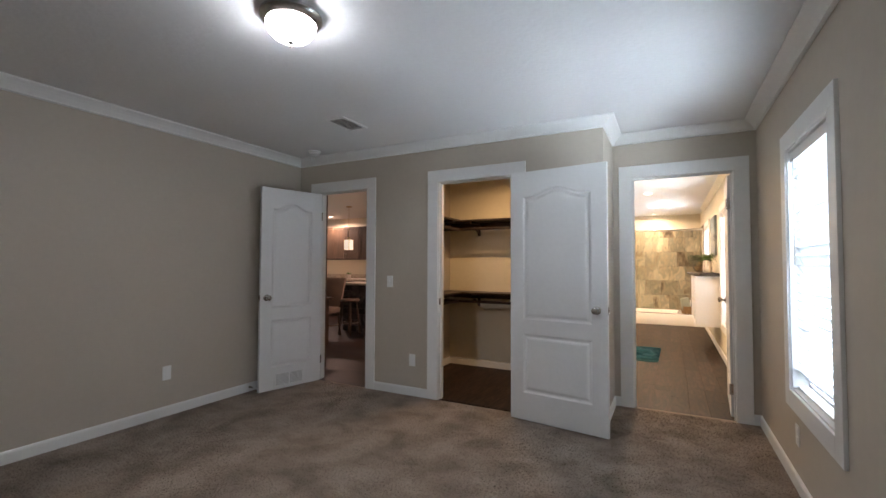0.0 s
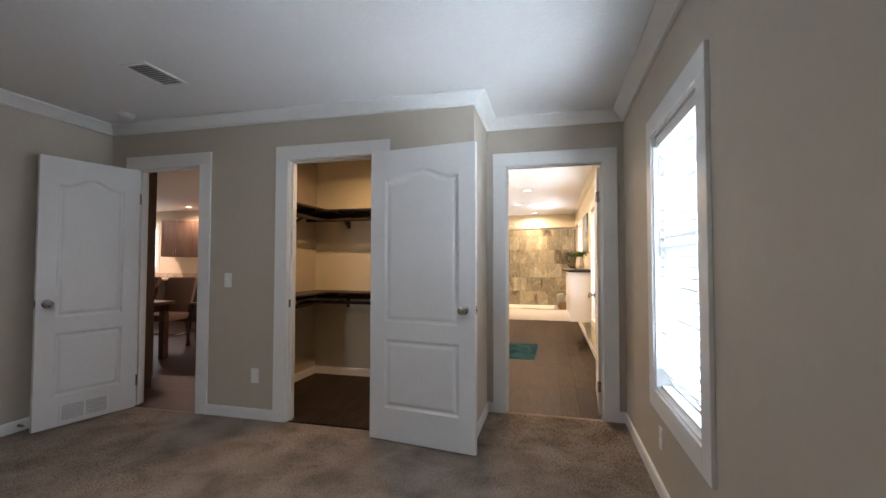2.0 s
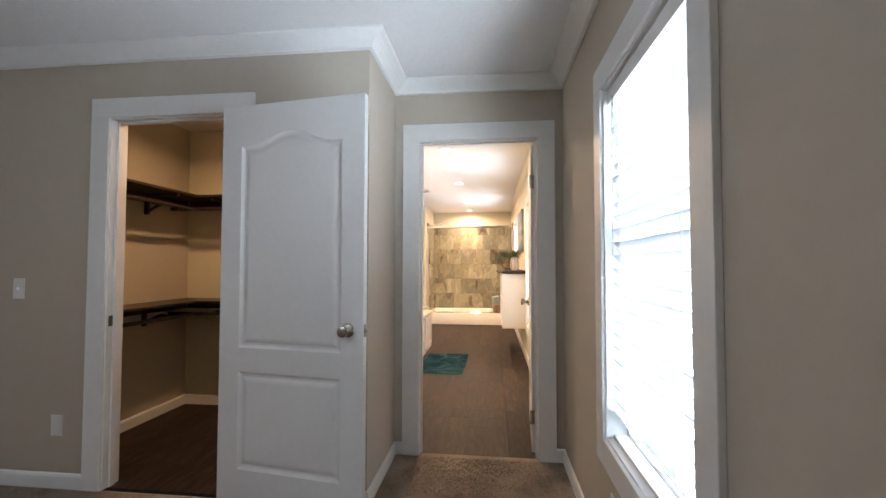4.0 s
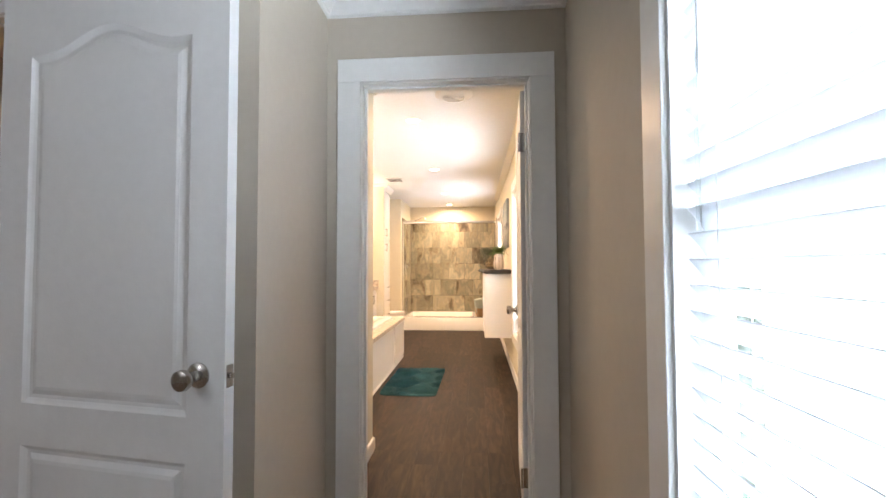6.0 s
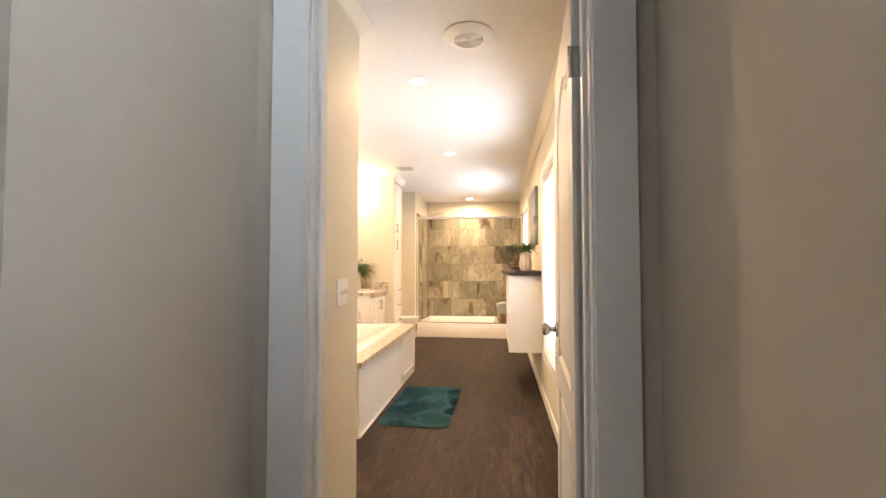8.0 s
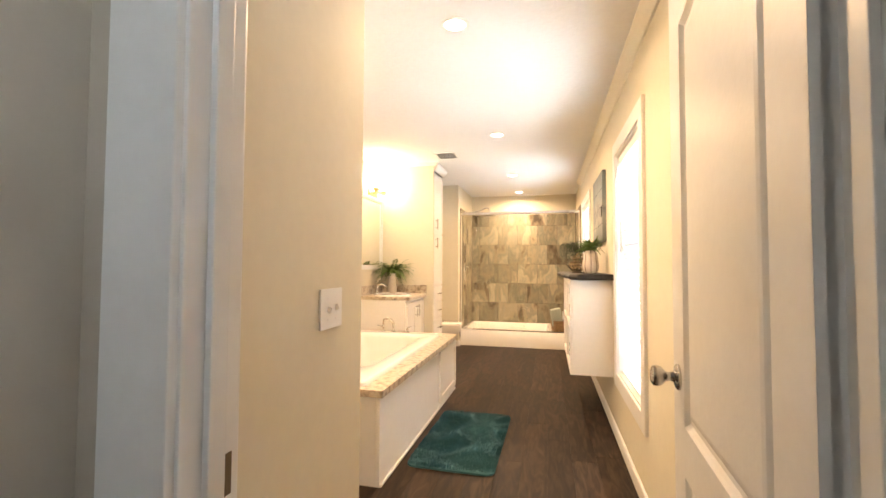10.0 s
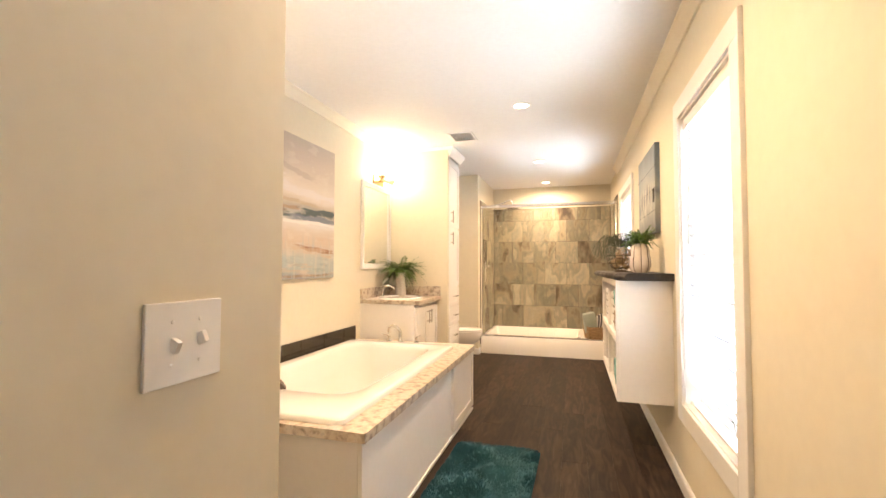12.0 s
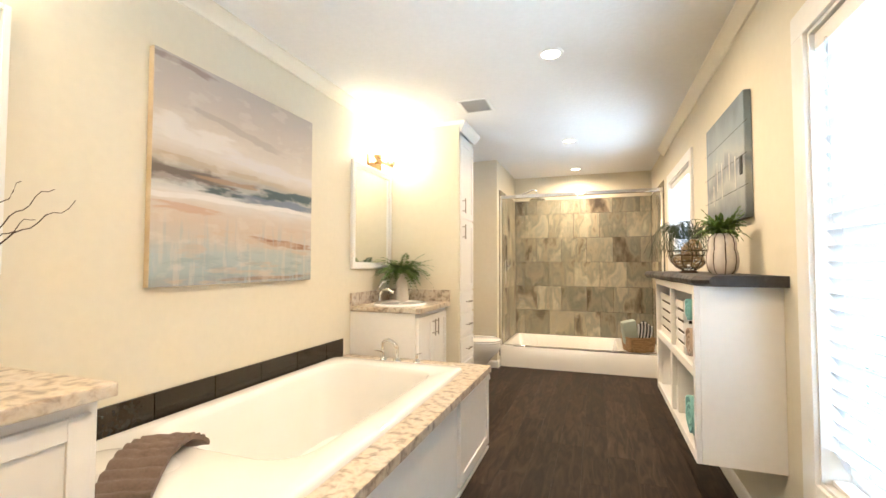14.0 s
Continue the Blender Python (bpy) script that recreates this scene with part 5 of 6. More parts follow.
def slatted_crate(y, z, L, label):
    o = thing("slatted_crate", XE - 0.165, y, z, label, "crate", group="white crates")
    d, h, a = 0.125, 0.27, L / 2
    for sy in (-a + 0.008, a - 0.008):
        for sx in (-d + 0.010, d - 0.010):
            part("corner_post", boxes((sx - 0.009, sx + 0.009, sy - 0.007, sy + 0.007, 0.001, h)), CABW, o)
    n = 5
    for k in range(n):
        z0 = 0.008 + k * 0.054
        for sx in (-d - 0.005, d):
            part("slat", boxes((sx, sx + 0.006, -a, a, z0, z0 + 0.038), bevel=0.001), CABW, o)
        for sy in (-a - 0.006, a):
            part("end_slat", boxes((-d + 0.001, d - 0.001, sy, sy + 0.006, z0, z0 + 0.038), bevel=0.001), CABW, o)
    part("base_board", boxes((-d + 0.001, d - 0.001, -a + 0.001, a - 0.001, 0.0, 0.008)), CABW, o)
    # solid dark block that paints the shade inside the crate
    part("inner_shade", boxes((-d + 0.004, d - 0.004, -a + 0.016, a - 0.016, 0.009, h - 0.03)), material("crate_shade", (0.10, 0.08, 0.06), 0.9), o)


slatted_crate(7.90, 0.39 + 0.3755, 0.50, "white slatted wooden crate in the cubby")
slatted_crate(7.46, 0.39 + 0.3755, 0.22, "small white slatted crate beside towels in the cubby")


def rolled_towel(name, x, y, z, r, L, mat, label, turns=2.6):
    bm = bmesh.new()
    N = 70
    rows = []
    for k in range(N + 1):
        t = 2 * math.pi * turns * k / N
        q = r * (0.22 + 0.78 * k / N)
        rows.append([bm.verts.new((s, q * math.cos(t), r + q * math.sin(t) * 0.92)) for s in (-L / 2 + 0.006 * noise.noise((t, 0, 1)), L / 2)])
    for a, b in zip(rows, rows[1:]):
        bm.faces.new((a[0], a[1], b[1], b[0]))
    ob = part(name, bm, mat, smooth=True)
    mod = ob.modifiers.new("thick", "SOLIDIFY")
    mod.thickness = 0.014
    ob.matrix_basis = pose(x, y, z)
    tagged(ob, label, "towel", "rolled towels")
    return ob


rolled_towel("rolled_towel", XE - 0.175, 7.19, 0.39 + 0.022, 0.11, 0.26, TOWELT, "rolled teal towel in the lower cubby bay")
rolled_towel("rolled_towel", XE - 0.175, 7.17, 0.39 + 0.378, 0.085, 0.26, material("tan_towel", (0.42, 0.33, 0.26), 0.95, var=0.1, bump=0.7, bump_scale=300), "rolled tan towel in the upper cubby bay")
rolled_towel("rolled_towel", XE - 0.175, 7.19, 0.39 + 0.378 + 0.168, 0.065, 0.26, TOWELT, "rolled teal towel stacked on a tan towel")


# ---- plants and vases ----
def frond(bm, base, dir2, length, lift, droop, rnd, width=0.035, n=13):
    """One fern frond: an arched rib with paired leaflets."""
    pts = []
    for k in range(n + 1):
        u = k / n
        pts.append(Vector(base) + Vector((dir2[0], dir2[1], 0)) * length * u + Vector((0, 0, lift * u - droop * u * u)))
    tube(bm, pts, 0.0014, 4, 0.4)
    side = Vector((-dir2[1], dir2[0], 0))
    for k in range(1, n + 1):
        u = k / n
        w = width * math.sin(math.pi * min(u * 0.86 + 0.12, 1)) * rnd.uniform(0.8, 1.15)
        ahead = (pts[k] - pts[k - 1]).normalized()
        for s in (-1, 1):
            tip = pts[k] + side * s * w + ahead * w * 0.55 + Vector((0, 0, rnd.uniform(-0.006, 0.004)))
            m1 = pts[k] + (tip - pts[k]) * 0.45 + ahead * 0.0085
            m2 = pts[k] + (tip - pts[k]) * 0.45 - ahead * 0.0085
            v = [bm.verts.new(p) for p in (pts[k], m1, tip, m2)]
            bm.faces.new(v)


def foliage(count, length, lift, droop, seed, z, spread=(0, 6.283), width=0.035):
    rnd, bm = random.Random(seed), bmesh.new()
    for k in range(count):
        a = spread[0] + (spread[1] - spread[0]) * (k + rnd.uniform(-0.3, 0.3)) / count
        frond(bm, (0.01 * math.cos(a), 0.01 * math.sin(a), z), (math.cos(a), math.sin(a)), length * rnd.uniform(0.55, 1.1), lift * rnd.uniform(0.6, 1.3), droop * rnd.uniform(0.5, 1.3), rnd, width)
    return bm


def fern_pitcher():
    o = thing("fern_pitcher", -1.40, 8.30, 0.895, "green fern in a white embossed pitcher beside the sink", "potted plant")
    part("pitcher", lathe(bmesh.new(), [(0, 0), (0.050, 0), (0.056, 0.006), (0.058, 0.03), (0.052, 0.10), (0.042, 0.17), (0.040, 0.21), (0.048, 0.245), (0.045, 0.245), (0.036, 0.205), (0, 0.19)], 28), CERAM, o, "white embossed ceramic pitcher", smooth=True)
    part("pitcher_handle", tube(bmesh.new(), [(0.044, 0, 0.18), (0.075, 0, 0.17), (0.085, 0, 0.13), (0.07, 0, 0.09), (0.05, 0, 0.08)], 0.007, 8), CERAM, o, smooth=True)
    part("fronds", foliage(84, 0.25, 0.24, 0.24, 5, 0.225, width=0.042), LEAF, o, "arching green fern fronds")


fern_pitcher()


def pumpkin_vase():
    o = thing("ribbed_vase", 0.735, 7.32, 1.1675, "cream ribbed ceramic vase with brown stripes and green sprigs", "vase")
    bm = bmesh.new()
    prof = [(0.001, 0), (0.050, 0), (0.068, 0.02), (0.077, 0.06), (0.075, 0.10), (0.066, 0.125), (0.068, 0.15), (0.062, 0.18), (0.044, 0.20), (0.034, 0.205), (0.030, 0.195), (0.001, 0.17)]
    S, lobes = 96, 8
    rings = []
    for r, z in prof:
        rings.append([bm.verts.new((r * (1 - 0.055 * abs(math.cos(lobes * math.pi * k / S)) ** 6) * math.cos(2 * math.pi * k / S), r * (1 - 0.055 * abs(math.cos(lobes * math.pi * k / S)) ** 6) * math.sin(2 * math.pi * k / S), z)) for k in range(S)])
    for a, b in zip(rings, rings[1:]):
        for k in range(S):
            bm.faces.new((a[k], a[(k + 1) % S], b[(k + 1) % S], b[k]))
    part("body", bm, CERAM, o, smooth=True)
    for k in range(8):
        a = 2 * math.pi * k / 8
        part("stripe", tube(bmesh.new(), [(r * 0.951 * math.cos(a), r * 0.951 * math.sin(a), z) for r, z in prof[1:10]], 0.0026, 5), TWIG, o)
    part("foliage", foliage(90, 0.115, 0.17, 0.12, 8, 0.185, width=0.013), LEAF, o, "feathery green sprigs")
    o.scale = (0.9, 0.9, 0.95)


pumpkin_vase()


def wire_bowl():
    o = thing("glass_hurricane", 0.65, 7.64, 1.1675, "glass hurricane in a wire basket with twig balls and sprigs", "vase")
    part("foot", lathe(bmesh.new(), [(0, 0), (0.045, 0), (0.045, 0.008), (0.02, 0.014), (0, 0.014)], 20), TWIG, o)
    gl = part("glass", lathe(bmesh.new(), [(0, 0.018), (0.05, 0.022), (0.085, 0.06), (0.097, 0.11), (0.093, 0.16), (0.080, 0.20), (0.077, 0.20), (0.090, 0.16), (0.094, 0.11), (0.082, 0.062), (0.048, 0.026), (0, 0.022)], 32), VASEG, o, smooth=True)
    gl.visible_shadow = False
    for z, r in ((0.03, 0.062), (0.06, 0.088), (0.09, 0.097), (0.115, 0.100)):
        part("wire_ring", tube(bmesh.new(), [(r * math.cos(2 * math.pi * k / 28), r * math.sin(2 * math.pi * k / 28), z) for k in range(29)], 0.0022, 5), TWIG, o)
    for k in range(12):
        a = 2 * math.pi * k / 12
        part("wire_rib", tube(bmesh.new(), [(r * math.cos(a), r * math.sin(a), z) for r, z in ((0.03, 0.012), (0.062, 0.03), (0.09, 0.062), (0.099, 0.09), (0.102, 0.117))], 0.002, 5), TWIG, o)
    rnd = random.Random(3)
    for x, y, z, r in ((-0.035, 0.02, 0.062, 0.036), (0.035, -0.02, 0.060, 0.036), (0.0, 0.045, 0.075, 0.03), (0.012, -0.012, 0.125, 0.050)):
        bm = bmesh.new()
        for k in range(12):
            ax = Vector((rnd.uniform(-1, 1), rnd.uniform(-1, 1), rnd.uniform(-1, 1))).normalized()
            u = ax.orthogonal().normalized()
            w = ax.cross(u)
            tube(bm, [Vector((x, y, z)) + (u * math.cos(2 * math.pi * j / 16) + w * math.sin(2 * math.pi * j / 16)) * r for j in range(17)], 0.0028, 4)
        part("twig_ball", bm, TWIGBALL, o)
    bm = bmesh.new()
    for k in range(85):
        a, q, r0 = rnd.uniform(0, 6.283), rnd.uniform(0.7, 1.25), rnd.uniform(0.02, 0.068)
        L, curl = rnd.uniform(0.06, 0.19), rnd.uniform(-2.4, 2.4)
        pts = [Vector((r0 * math.cos(a), r0 * math.sin(a), 0.178))]
        for j in range(1, 10):
            u = j / 9
            b = a + curl * u * u
            pts.append(Vector((r0 * math.cos(a) + math.cos(b) * L * u, r0 * math.sin(a) + math.sin(b) * L * u, 0.17 + (0.38 * u - 0.46 * u * u) * q + 0.006 * math.sin(u * 9 + k))))
        tube(bm, pts, 0.0018, 4, 0.6)
    part("foliage", bm, LEAFD, o, "drooping dark green sprigs")
    o.scale = (1.02, 1.02, 1.06)


wire_bowl()


def cotton_vase():
    o = thing("cotton_vase", -1.50, 5.575, 0.90, "clear glass bottle vase with cotton stems and curly willow twigs", "vase")
    part("bottle", lathe(bmesh.new(), [(0, 0.002), (0.050, 0.002), (0.055, 0.010), (0.056, 0.145), (0.052, 0.175), (0.036, 0.200), (0.027, 0.215), (0.027, 0.245), (0.034, 0.252), (0.030, 0.253), (0.023, 0.245), (0.023, 0.213), (0.033, 0.197), (0.048, 0.172), (0.052, 0.145), (0.051, 0.012), (0, 0.007)], 28), VASEG, o, smooth=True)
    rnd = random.Random(12)
    ends = []
    for k, (dx, dy, L) in enumerate(((0.03, -0.10, 0.52), (-0.02, -0.02, 0.56), (0.08, -0.05, 0.50), (0.03, 0.04, 0.49), (0.10, 0.01, 0.43), (0.05, -0.02, 0.46))):
        pts = [Vector((-dx * 0.25, -dy * 0.2, 0.012)), Vector((0, 0, 0.235)), Vector((dx * 0.5, dy * 0.5, L * 0.72)), Vector((dx, dy, L))]
        part("stem", tube(bmesh.new(), pts, 0.0032, 6, 0.7), TWIG, o)
        for j in range(5):
            c = pts[2] + (pts[3] - pts[2]) * rnd.uniform(-0.2, 1.0) + Vector((rnd.uniform(-0.03, 0.03), rnd.uniform(-0.03, 0.03), rnd.uniform(-0.01, 0.02)))
            bm = bmesh.new()
            for q in range(4):
                b = bmesh.ops.create_icosphere(bm, subdivisions=2, radius=0.0175, matrix=Matrix.Translation(c + Vector((0.015 * math.cos(q * 1.57), 0.015 * math.sin(q * 1.57), rnd.uniform(-0.004, 0.004)))))
                for v in b["verts"]:
                    v.co += Vector(noise.noise_vector(v.co * 60)) * 0.003
            boll = part("cotton_boll", bm, COTTON, o, smooth=True)
            bm = bmesh.new()
            for q in range(5):
                a = 2 * math.pi * q / 5 + k
                p = c + Vector((0, 0, -0.022))
                v = [bm.verts.new(t) for t in (p, p + Vector((0.022 * math.cos(a - 0.4), 0.022 * math.sin(a - 0.4), 0.006)), p + Vector((0.040 * math.cos(a), 0.040 * math.sin(a), 0.026)), p + Vector((0.022 * math.cos(a + 0.4), 0.022 * math.sin(a + 0.4), 0.006)))]
                bm.faces.new(v)
            part("husk", bm, HUSK, boll)
    for k, (dx, dy, dz) in enumerate(((0.12, 0.18, 0.35), (0.17, 0.21, 0.29), (0.04, 0.14, 0.36), (0.09, 0.15, 0.24))):
        pts = [Vector((0, 0, 0.03)), Vector((0, 0, 0.245))]
        for j in range(1, 17):
            u = j / 16
            wv = 0.010 * math.sin(u * 24 + k * 2) * u
            pts.append(Vector((dx * u + wv, dy * u - wv * 0.7, 0.245 + dz * 0.86 * (u ** 0.75) + wv)))
        part("willow_twig", tube(bmesh.new(), pts, 0.0032, 6, 0.35), TWIG, o)


cotton_vase()


# ---- toilet ----
def toilet():
    o = thing("toilet", XL + 0.045, 9.46, 0, "white porcelain two-piece toilet with closed lid", "toilet")
    def oval(cx, rx, ry, n=32, back=None):
        pts = []
        for k in range(n):
            t = 2 * math.pi * k / n
            x, y = cx + rx * math.cos(t), ry * math.sin(t)
            if back is not None:
                x = max(x, back)
            pts.append((x, y))
        return pts
    part("bowl", loops(bmesh.new(), [(oval(0.44, 0.21, 0.10), 0.001), (oval(0.44, 0.20, 0.095), 0.06), (oval(0.43, 0.17, 0.085), 0.14), (oval(0.46, 0.20, 0.12), 0.22), (oval(0.50, 0.245, 0.165), 0.30), (oval(0.51, 0.255, 0.18), 0.36), (oval(0.51, 0.25, 0.178), 0.385)]), PORCE, o, smooth=True)
    part("seat", loops(bmesh.new(), [(oval(0.51, 0.255, 0.185, back=0.27), 0.386), (oval(0.51, 0.26, 0.188, back=0.27), 0.396), (oval(0.51, 0.25, 0.18, back=0.27), 0.404)]), PORCE, o, smooth=True)
    part("lid", loops(bmesh.new(), [(oval(0.51, 0.253, 0.183, back=0.27), 0.405), (oval(0.51, 0.258, 0.187, back=0.27), 0.416), (oval(0.51, 0.235, 0.165, back=0.28), 0.427)]), PORCE, o, smooth=True)
    part("tank", box(bmesh.new(), 0.015, 0.20, -0.22, 0.22, 0.38, 0.72, bevel=0.02), PORCE, o, smooth=True)
    part("tank_lid", box(bmesh.new(), 0.010, 0.21, -0.23, 0.23, 0.721, 0.755, bevel=0.01), PORCE, o, smooth=True)
    part("flush_lever", tube(bmesh.new(), [(0.20, -0.16, 0.67), (0.225, -0.16, 0.67), (0.228, -0.09, 0.662)], 0.006, 8), CHROME, o)
    c = bmesh.new()
    box(c, -0.05, 0.05, -0.09, 0.09, 0.0, 0.022, bevel=0.009)
    box(c, -0.045, 0.05, -0.085, 0.08, 0.0225, 0.04, bevel=0.008)
    w = tagged(part("wash_cloth", c, material("deep_teal_cloth", (0.03, 0.10, 0.13), 0.95, var=0.2, bump=0.6)), "folded dark teal cloth on the toilet lid", "towel")
    w.matrix_basis = pose(XL + 0.445, 9.43, 0.428, 0, 0, 14)


toilet()


# ---- shower ----
def shower():
    p = thing("shower_pan", -0.935, 10.09, 0, "white acrylic shower base with a raised curb", "shower base")
    W, D, h = XE + 0.935 - 0.012, YN - 10.09 - 0.012, 0.237
    bm = bmesh.new()
    r = lambda x0, x1, y0, y1, rr: rounded(x0, x1, y0, y1, rr, 5)
    loops(bm, [(r(0.002, W, 0, D, 0.012), 0.001), (r(0.002, W, 0, D, 0.012), h - 0.01), (r(0.008, W - 0.006, 0.008, D - 0.006, 0.012), h), (r(0.045, W - 0.46, 0.085, D - 0.03, 0.04), h), (r(0.055, W - 0.47, 0.10, D - 0.04, 0.05), h - 0.015),
               (r(0.075, W - 0.50, 0.13, D - 0.06, 0.06), 0.085), (r(0.12, W - 0.55, 0.18, D - 0.1, 0.06), 0.07)])
    part("basin", bm, ACRYL, p, smooth=True)
    e = thing("shower_enclosure", -0.935, 10.125, h + 0.001, "chrome framed sliding glass shower enclosure", "shower screen")
    part("top_rail", box(bmesh.new(), 0.0, W, -0.022, 0.022, 1.775, 1.815, bevel=0.006), CHROME, e)
    part("bottom_track", box(bmesh.new(), 0.0, W, -0.020, 0.020, 0.0, 0.018, bevel=0.004), CHROME, e)
    for x in (0.0, W - 0.022):
        part("wall_jamb", box(bmesh.new(), x, x + 0.022, -0.018, 0.018, 0.019, 1.774, bevel=0.003), CHROME, e)
    for x0, x1, y in ((0.023, 1.02, -0.010), (0.03, 1.0, 0.010)):
        g = part("glass_panel", boxes((x0, x1, y - 0.003, y + 0.003, 0.019, 1.774)), PANE, e, "clear glass sliding panel")
        g.visible_shadow = False
    part("door_handle", bar_handle(bmesh.new(), (0.075, -0.014, 0.83), (0, 0, 1), 0.16, (0, -1, 0)), CHROME, e)
    s = thing("rain_shower", -0.933, 10.48, 2.10, "chrome rain shower head on an arched arm", "shower head")
    part("wall_flange", lathe(bmesh.new(), [(0, 0), (0.03, 0), (0.026, 0.008), (0.012, 0.012), (0, 0.012)], 20, pose(0, 0, 0, 0, 90, 0)), CHROME, s, smooth=True)
    part("arm", tube(bmesh.new(), [(0.008, 0, 0), (0.14, 0, 0.0), (0.24, 0, 0.025), (0.34, 0, 0.07), (0.385, 0, 0.065), (0.40, 0, 0.03), (0.402, 0, -0.03)], 0.010, 10), CHROME, s, smooth=True)
    part("head", lathe(bmesh.new(), [(0, 0.0), (0.022, -0.005), (0.04, -0.015), (0.10, -0.028), (0.102, -0.036), (0, -0.037)], 32, Matrix.Translation((0.402, 0, -0.028))), NICKEL, s, smooth=True)
    v = thing("shower_valve", -0.933, 10.48, 1.20, "chrome shower valve with lever handle", "shower valve")
    part("escutcheon", lathe(bmesh.new(), [(0, 0), (0.075, 0), (0.07, 0.008), (0.025, 0.014), (0.022, 0.05), (0, 0.052)], 28, pose(0, 0, 0, 0, 90, 0)), CHROME, v, smooth=True)
    part("lever", tube(bmesh.new(), [(0.045, 0, 0), (0.055, -0.02, 0.02), (0.06, -0.03, 0.09)], 0.009, 8), CHROME, v, smooth=True)
    b = thing("towel_basket", 0.605, 10.33, 0.2375, "woven brown basket with towels on the shower base", "basket", rz=20)
    a, c = 0.15, 0.115
    part("weave", loops(bmesh.new(), [(rounded(-a * 0.9, a * 0.9, -c * 0.9, c * 0.9, 0.03), 0.001), (rounded(-a, a, -c, c, 0.03), 0.10), (rounded(-a * 1.02, a * 1.02, -c * 1.02, c * 1.02, 0.03), 0.165), (rounded(-a * 0.97, a * 0.97, -c * 0.97, c * 0.97, 0.03), 0.165), (rounded(-a * 0.92, a * 0.92, -c * 0.92, c * 0.92, 0.03), 0.06)]), WICKER, b)
    for k in range(6):
        z = 0.018 + k * 0.026
        f = 0.91 + 0.11 * (z / 0.165)
        part("weave_strand", tube(bmesh.new(), [(x, y, z) for x, y in rounded(-a * f - 0.002, a * f + 0.002, -c * f - 0.002, c * f + 0.002, 0.03)] + [(a * f + 0.002, c * f - 0.03, z)], 0.0065, 5), WICKER, b)
    fold = box(bmesh.new(), -0.085, 0.085, -0.045, 0.045, 0, 0.29, bevel=0.04, m=None)
    t1 = tagged(part("folded_towel", fold, TOWELP, smooth=True), "folded pale teal towel standing in the basket", "towel")
    t1.matrix_basis = pose(0.535, 10.33, 0.305, 8, -12, 20)
    t2 = thing("striped_towel", 0.66, 10.32, 0.305, "white towel with navy stripes in the basket", "towel", rz=25)
    for k in range(9):
        bm = bmesh.new()
        tube(bm, [(-0.075 + 0.019 * k + 0.03 * math.sin(u * 2.4), 0.035 * math.cos(u * 1.5), u * (0.27 - 0.012 * abs(k - 3))) for u in (0, 0.2, 0.4, 0.6, 0.8, 1.0)], 0.0125, 8, 0.9)
        part("stripe", bm, TOWELK if k % 2 else TOWELW, t2, smooth=True)


shower()


def shower_tiles():
    """Stone-look tiles in running bond on the three shower walls; each tile is a piece."""
    T = 0.338
    z0, zt = 0.238, 2.13
    rnd = random.Random(9)
    meshes = {}

    def tile(parent, plane, a0, a1, b0, b1, at):
        key = (plane, round(a1 - a0, 3), round(b1 - b0, 3))
        if key not in meshes:
            bm = bmesh.new()
            w, h, t = (a1 - a0) / 2, (b1 - b0) / 2, 0.006
            if plane == "y":
                box(bm, -w, w, -t, 0, -h, h, bevel=0.0015)
            else:
                box(bm, 0, t, -w, w, -h, h, bevel=0.0015)
            bmesh.ops.recalc_face_normals(bm, faces=bm.faces[:])
            me = bpy.data.meshes.new("tile")
            bm.to_mesh(me)
            bm.free()
            me.materials.append(STONE)
            meshes[key] = me
        o = new("tile", meshes[key])
        o.parent = parent
        c, d = (a0 + a1) / 2, (b0 + b1) / 2
        o.matrix_basis = Matrix.Translation((c, at - 0.004, d)) if plane == "y" else Matrix.Translation((at[0], c, d)) @ Matrix.Rotation(math.pi if at[1] < 0 else 0, 4, "Z")

    def field(parent, plane, lo, hi, at, start):
        z, row = z0, 0
        while z < zt - 0.02:
            h = min(T, zt - z)
            a = lo - (start + (row % 2) * 0.5) * T % T
            while a < hi - 0.005:
                p, q = max(a, lo), min(a + T, hi)
                if q - p > 0.012:
                    tile(parent, plane, p + 0.002, q - 0.002, z + 0.002, z + h - 0.002, at)
                a += T
            z, row = z + h, row + 1

    part("grout_bed", boxes((-0.94, XE - 0.002, YN - 0.0035, YN - 0.0005, z0 - 0.12, zt)), GROUT, WALL_NORTH)
    part("grout_bed", boxes((-0.9445, -0.9415, 10.1, YN - 0.004, z0 - 0.12, zt)), GROUT, WALL_SHOWER_SIDE)
    part("grout_bed", boxes((XE - 0.0035, XE - 0.0005, 10.1, YN - 0.004, z0 - 0.12, zt)), GROUT, WALL_EAST_BATH)
    field(WALL_NORTH, "y", -0.935, XE - 0.012, YN, 0.61)
    field(WALL_SHOWER_SIDE, "x", 10.1, YN - 0.011, (-0.941, 1), 0.1)
    field(WALL_EAST_BATH, "x", 10.1, YN - 0.011, (XE - 0.004, -1), 0.6)


